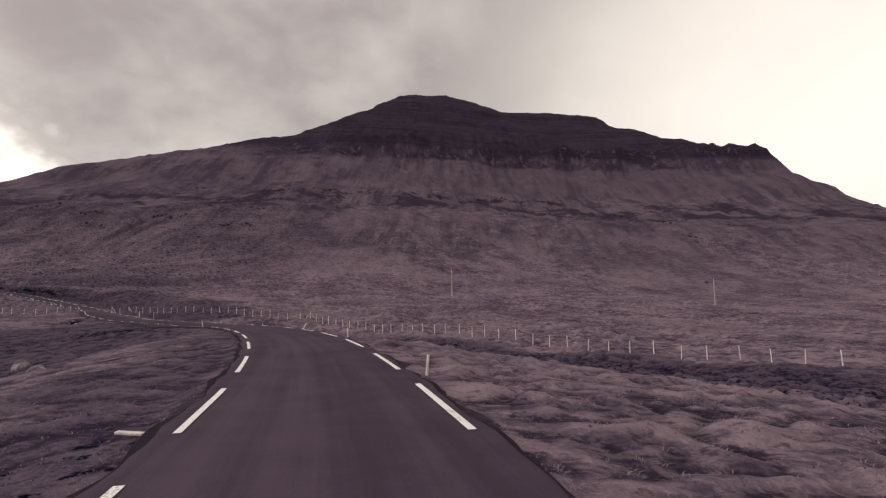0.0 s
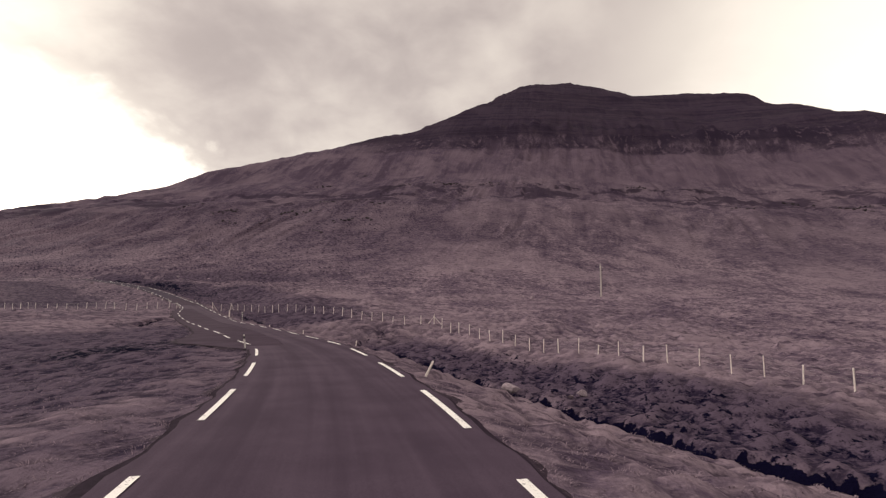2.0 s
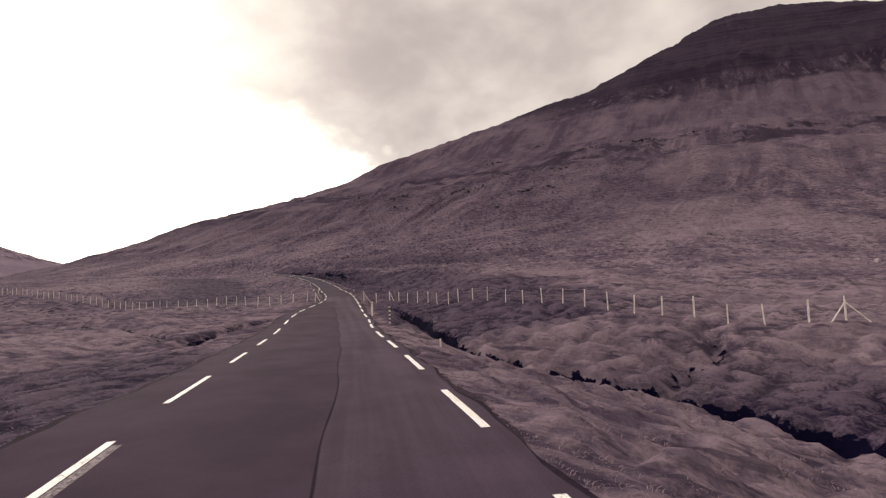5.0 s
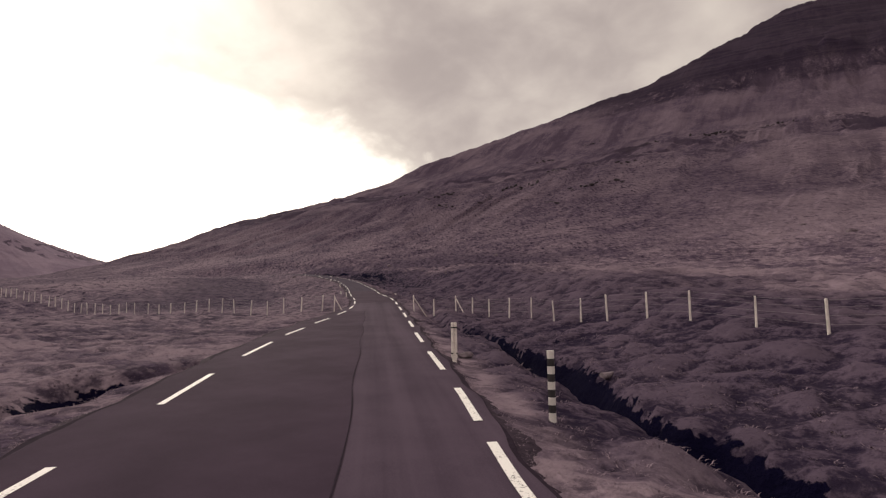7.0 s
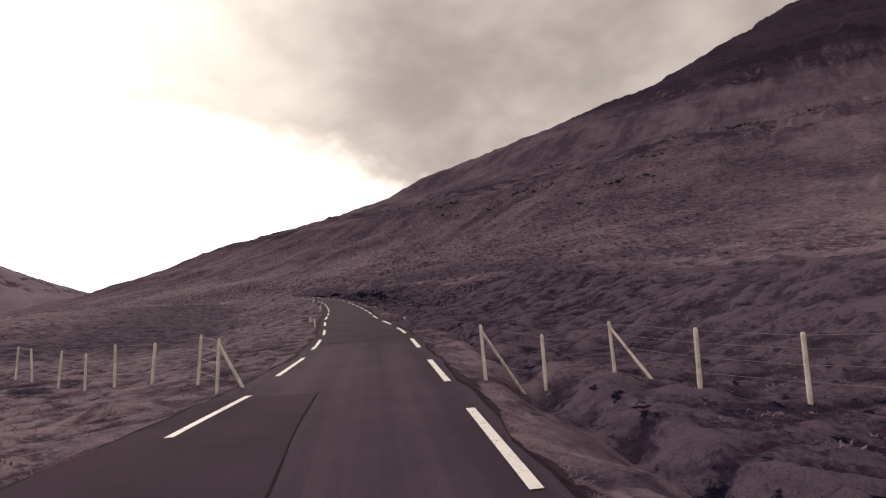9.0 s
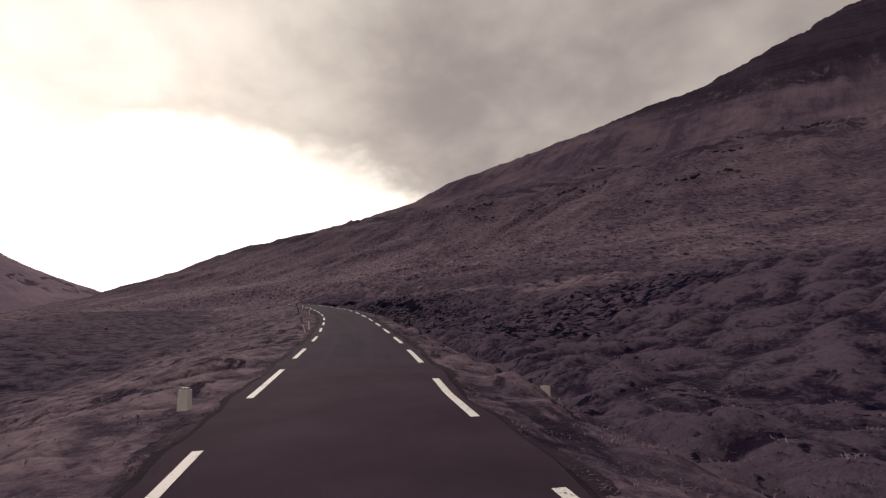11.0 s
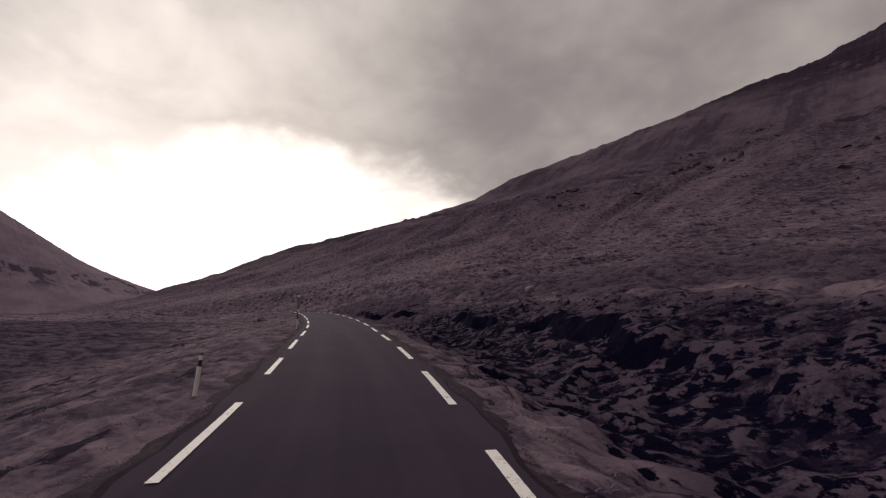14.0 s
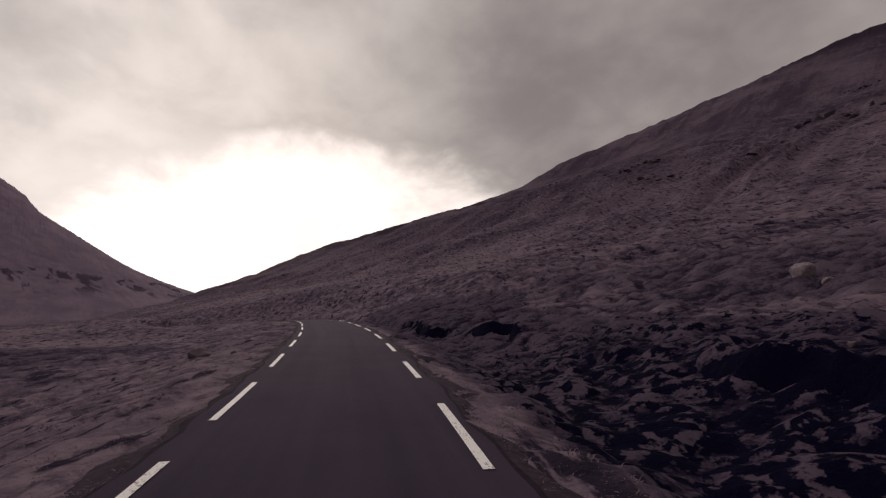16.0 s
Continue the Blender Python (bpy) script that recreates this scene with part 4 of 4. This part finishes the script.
def marker_block(s, l, h, turn, lean):
    """A stout short marker, a hollow plastic block with a rounded, slightly narrower top."""
    p = at_road(s, l)
    m = empty("marker_block", p, "stout white plastic marker block standing in the grass", "marker block", "posts along the road")
    m.rotation_euler = (lean, 0.04, turn)
    bm = bmesh.new()
    bmesh.ops.create_cube(bm, size=1.0, matrix=Matrix.Translation((0, 0, h / 2 - 0.05)) @ Matrix.Diagonal((0.2, 0.13, h + 0.1, 1)))
    for v in bm.verts:
        if v.co.z > 0:
            v.co.x *= 0.92
            v.co.y *= 0.85
    bmesh.ops.bevel(bm, geom=bm.edges[:], offset=0.025, segments=2, affect="EDGES")
    part("body", bm, WHITE, m)
    bm = bmesh.new()
    bmesh.ops.create_cube(bm, size=1.0, matrix=Matrix.Translation((0, 0, h - 0.002)) @ Matrix.Diagonal((0.15, 0.08, 0.016, 1)))
    bmesh.ops.bevel(bm, geom=bm.edges[:], offset=0.006, segments=1, affect="EDGES")
    part("cap", bm, BLACK, m)


marker_block(144.2, -3.2, 0.34, 0.7, 0.05)
marker_block(145.3, 3.1, 0.3, 0.4, -0.06)


def snow_pole(s, l, h, lean):
    p = at_road(s, l)
    m = empty("snow_pole", p, "tall thin banded snow pole at the roadside", "snow pole", "snow poles along the road")
    top = Vector((lean[0], lean[1], h))
    for a, b, mat in ((-0.08, 0.28, WOOD), (0.28, 0.52, BLACK), (0.52, 0.58, WHITE), (0.58, 0.94, BLACK), (0.94, 1.0, WHITE)):
        bm = bmesh.new()
        post_mesh(bm, top * a, top * b, 0.024, 0.021, 8, False)
        part("band" if mat is not WOOD else "stake", bm, mat, m)


snow_pole(162.7, -2.95, 1.62, (-0.40, -0.34))
snow_pole(202.4, -2.1, 1.85, (0.02, 0.05))


def utility_pole(x, y, h, cross):
    z = height(x, y)
    m = empty("utility_pole", (x, y, z), "pale weathered utility pole standing on the moor", "utility pole", "poles on the moor")
    bm = bmesh.new()
    post_mesh(bm, (0, 0, -0.5), (0, 0, h), 0.14, 0.10, 10)
    part("pole", bm, POLE, m)
    if cross:
        bm = bmesh.new()
        post_mesh(bm, (0.2, 0.1, -0.5), (0.18, 0.1, h * 0.93), 0.13, 0.10, 10)
        part("pole", bm, POLE, m)
        for k in (0.62, 0.78, 0.86):
            bm = bmesh.new()
            bmesh.ops.create_cube(bm, size=1.0, matrix=Matrix.Translation((0.22, 0.0, h * k)) @ Matrix.Diagonal((0.95, 0.14, 0.12, 1)))
            bmesh.ops.bevel(bm, geom=bm.edges[:], offset=0.02, segments=1, affect="EDGES")
            part("crossarm", bm, BLACK, m)
        for k in (-0.15, 0.2, 0.55):
            bm = bmesh.new()
            post_mesh(bm, (k, 0, h * 0.87), (k, 0, h * 0.9), 0.05, 0.03, 8)
            part("insulator", bm, WHITE, m)


utility_pole(1.9, 158.3, 8.3, True)
utility_pole(81.0, 155.5, 7.8, False)


# ---- boulders ----
def boulder_mesh(seed, flat=0.6):
    bm = bmesh.new()
    bmesh.ops.create_icosphere(bm, subdivisions=3, radius=1.0)
    r = random.Random(seed)
    off = Vector((r.uniform(0, 50), r.uniform(0, 50), r.uniform(0, 50)))
    planes = [(Vector((r.gauss(0, 1), r.gauss(0, 1), r.gauss(0, 1))).normalized(), r.uniform(0.38, 0.72)) for _ in range(13)]
    for v in bm.verts:
        for nrm, dist in planes:
            k = v.co.dot(nrm) - dist
            if k > 0:
                v.co -= nrm * k * 0.97
        v.co *= 1 + 0.10 * noise.fractal(v.co * 1.6 + off, 1.0, 2.0, 3)
        v.co.z *= flat
    me = bpy.data.meshes.new("boulder")
    bm.to_mesh(me)
    bm.free()
    return me


BOULDERS = [boulder_mesh(i, 0.55 + 0.06 * i) for i in range(6)]


CRAGS = [boulder_mesh(20 + i, 0.8) for i in range(6)]
for me in CRAGS:
    me.name = "block"
    me.materials.append(CRAG)


def boulder(x, y, size, pale=False, label="rounded grey basalt boulder on the moor", sink=0.25):
    me = BOULDERS[rnd.randrange(6)].copy()
    ob = link("boulder", me, STONE_PALE if pale else STONE)
    ob.location = (x, y, height(x, y) + size * (0.5 - sink) * 0.6)
    ob.scale = (size, size * rnd.uniform(0.7, 1.0), size * rnd.uniform(0.7, 1.0))
    ob.rotation_euler = (rnd.uniform(-0.2, 0.2), rnd.uniform(-0.2, 0.2), rnd.uniform(0, 6.28))
    return tagged(ob, label, "boulder", "boulders")


for x, y, size, pale in ((43.0, 63.7, 0.6, False), (-5.6, 55.4, 0.35, True), (-6.2, 55.4, 0.3, False), (-19.5, 24.5, 0.5, True), (-21.0, 26.5, 0.6, False), (-17.5, 23.0, 0.4, True), (75.3, 126.0, 1.6, False),
                         (-117.0, 165.2, 0.6, True), (-133.4, 170.6, 0.6, True), (-132.3, 170.1, 0.4, True), (-127.4, 165.9, 0.6, False), (-49.3, 87.5, 0.26, True),
                         (-49.9, 84.6, 0.35, False), (-47.2, 88.2, 0.3, False), (-104.8, 177.4, 0.9, False), (-38.0, 195.3, 1.2, False), (-4.3, 214.0, 1.0, False), (37.2, 144.8, 0.7, False),
                         (128.2, 252.7, 1.6, False), (-14.0, 141.0, 0.8, True), (-16.0, 141.5, 0.7, True), (-45.5, 206.4, 1.0, False)):
    boulder(x, y, size, pale)
rock = boulder(-9.72, 57.7, 0.85, True, "big pale pitted boulder at the edge of the stream")
rock.location.z = -4.4
rock.scale.z = 1.15
pebble = boulder(0.0, 0.0, 0.05, True, "small pale stone lying on the asphalt")
pebble.location = Vector(on_line(np.array(57.0), np.array(-0.1), 0.025).tolist())
for s, l, size in ((221.0, -5.0, 0.55), (222.5, -5.6, 0.45), (198.0, -22.0, 0.35), (205.0, -26.0, 0.4), (180.0, -20.0, 0.3)):
    p = on_line(np.array(s), np.array(l))
    boulder(float(p[0]), float(p[1]), size)
for i in range(34):  # loose stones along the peat bank and on the slope beyond
    s, d = rnd.uniform(150, 222), rnd.choice((rnd.uniform(7.5, 13), rnd.uniform(8, 30)))
    p = on_line(np.array(s), np.array(1.8 + d))
    boulder(float(p[0]), float(p[1]), rnd.uniform(0.10, 0.24) * (1 + d * 0.03), False, "angular stone lying in rough grass", 0.3)



def outcrop(x, y, length, tall, turn):
    """A broken ledge of dark rock on the hillside, block by block."""
    o = empty("rock_outcrop", (x, y, height(x, y)), "dark broken basalt ledge cropping out of the hillside", "rock outcrop", "outcrops on the hillside")
    k = max(3, int(length / 1.7))
    for i in range(k):
        u, q = (i / (k - 1) - 0.5) * length * rnd.uniform(0.85, 1.1), rnd.gauss(0, 0.9)
        bx, by = x + math.cos(turn) * u - math.sin(turn) * q, y + math.sin(turn) * u + math.cos(turn) * q
        b = new("block", CRAGS[rnd.randrange(6)])
        b.parent = o
        b.location = Vector((bx, by, height(bx, by) + rnd.uniform(-0.2, 0.25) * tall)) - o.location
        b.scale = (rnd.uniform(0.6, 1.9), rnd.uniform(0.8, 1.4), tall * rnd.uniform(0.25, 0.95))
        b.rotation_euler = (rnd.uniform(-0.25, 0.25), rnd.uniform(-0.25, 0.25), rnd.uniform(0, 6.28))
    return o


for x, y, length, tall, turn in ((-113.5, 254, 9, 1.5, 0.1), (-104, 257, 10, 1.7, -0.1), (-115, 361, 9, 1.8, 0.0), (-103, 356, 8, 1.6, 0.1), (-88, 370, 16, 2.4, 0.05), (-57, 368, 12, 1.8, 0.1), (-149, 272.5, 16, 1.8, 0.15),
                                 (-189, 268, 12, 1.6, 0.1), (-138, 289, 12, 1.6, 0.0), (-200, 282, 16, 1.8, 0.2), (-237, 297, 14, 1.6, 0.7), (42, 402, 14, 2.0, 0.0), (95, 354, 12, 2.0, -0.5),
                                 (140, 396, 16, 2.4, -0.6), (156, 360, 16, 2.4, -0.7), (157, 326, 12, 1.9, -0.8), (203, 352, 14, 2.2, -0.6), (172, 378, 14, 2.2, -0.5), (-104, 279, 7, 1.3, 0.0), (-120, 243, 5, 0.9, 0.0),
                                 (-160, 262, 6, 1.0, 0.2), (-186, 379, 12, 1.5, 0.1), (-166, 407, 12, 1.6, 0.1), (-196, 281, 9, 1.3, 0.1)):
    outcrop(x, y, length, tall, turn)
# broken plank on the verge
bm = bmesh.new()
bmesh.ops.create_cube(bm, size=1.0, matrix=Matrix.Diagonal((0.42, 0.09, 0.04, 1)))
bmesh.ops.bevel(bm, geom=bm.edges[:], offset=0.008, segments=1, affect="EDGES")
me = bpy.data.meshes.new("plank")
bm.to_mesh(me)
bm.free()
plank = link("plank", me, WOOD)
pp = at_road(7.8, -2.85)
plank.location = pp + Vector((0, 0, 0.07))
plank.rotation_euler = (0.05, 0.03, -0.1)
tagged(plank, "short weathered wooden plank lying on the verge", "plank")

# ---- grass ----
GRASS, n = material("dead_grass_blades", 0.95, 0.04)
isl = n.pos.outputs["Random Per Island"]
gc = n.mix(n.ramp(isl, 0.0, 1.0, smooth=False), (0.11, 0.081, 0.108), (0.26, 0.197, 0.236))
n.put(n.bsdf.inputs["Base Color"], gc)


def grass(count, seed):
    r = np.random.RandomState(seed)
    s = r.uniform(-2, 226, count)
    side = np.where(r.rand(count) < 0.55, 1, -1)
    d = 0.10 + 8.5 * r.rand(count) ** 1.7
    l = np.where(side > 0, right_edge(s) + d, left_edge(s) - d)
    p = on_line(s, l)
    x, y = p[:, 0], p[:, 1]
    keep = fbm(x * 0.35, y * 0.35, 3) + 0.35 + 0.25 * (d < 1.5) > 0
    slc = stream_at(s)
    keep &= ~((side > 0) & (np.abs(l - slc) < 1.3) & (s < 124))
    keep &= ~((side > 0) & (s > 150) & (d > 1.2))
    x, y, d = x[keep], y[keep], d[keep]
    z = land(x, y)
    k, blades = len(x), 7
    a = r.rand(k, blades) * 2 * np.pi
    hgt = 0.015 + 0.04 * r.rand(k, blades)
    out = 0.03 + 0.07 * r.rand(k, blades)
    wid = 0.006 * (1 + 0.14 * d[:, None])
    rad = 0.14 * r.rand(k, blades)
    wind = np.array([0.02, -0.02])
    bx, by = x[:, None] + rad * np.cos(a), y[:, None] + rad * np.sin(a)
    px, py = -np.sin(a) * wid, np.cos(a) * wid
    z0 = np.repeat(z[:, None] - 0.03, blades, 1)
    mx, my = bx + out * 0.4 * np.cos(a), by + out * 0.4 * np.sin(a)
    tx, ty = bx + (out + 0.01) * np.cos(a) + wind[0], by + (out + 0.01) * np.sin(a) + wind[1]
    V = np.stack([np.stack([bx - px, by - py, z0], -1), np.stack([bx + px, by + py, z0], -1), np.stack([mx + px * 0.8, my + py * 0.8, z0 + hgt * 0.75], -1),
                  np.stack([mx - px * 0.8, my - py * 0.8, z0 + hgt * 0.75], -1), np.stack([tx, ty, z0 + hgt], -1)], 2).reshape(-1, 3)
    m = k * blades
    b = np.arange(m)[:, None] * 5
    F = np.concatenate([np.hstack([b, b + 1, b + 2]), np.hstack([b, b + 2, b + 3]), np.hstack([b + 3, b + 2, b + 4])], 0).astype(np.int32)
    me = bpy.data.meshes.new("grass")
    me.vertices.add(len(V))
    me.vertices.foreach_set("co", V.astype(np.float32).ravel())
    me.loops.add(F.size)
    me.loops.foreach_set("vertex_index", F.ravel())
    me.polygons.add(len(F))
    me.polygons.foreach_set("loop_start", np.arange(0, F.size, 3, dtype=np.int32))
    me.update(calc_edges=True)
    return me


tagged(link("grass", grass(60000, 3), GRASS), "matted tufts of dead straw-coloured grass beside the road", "grass", kind="stuff")
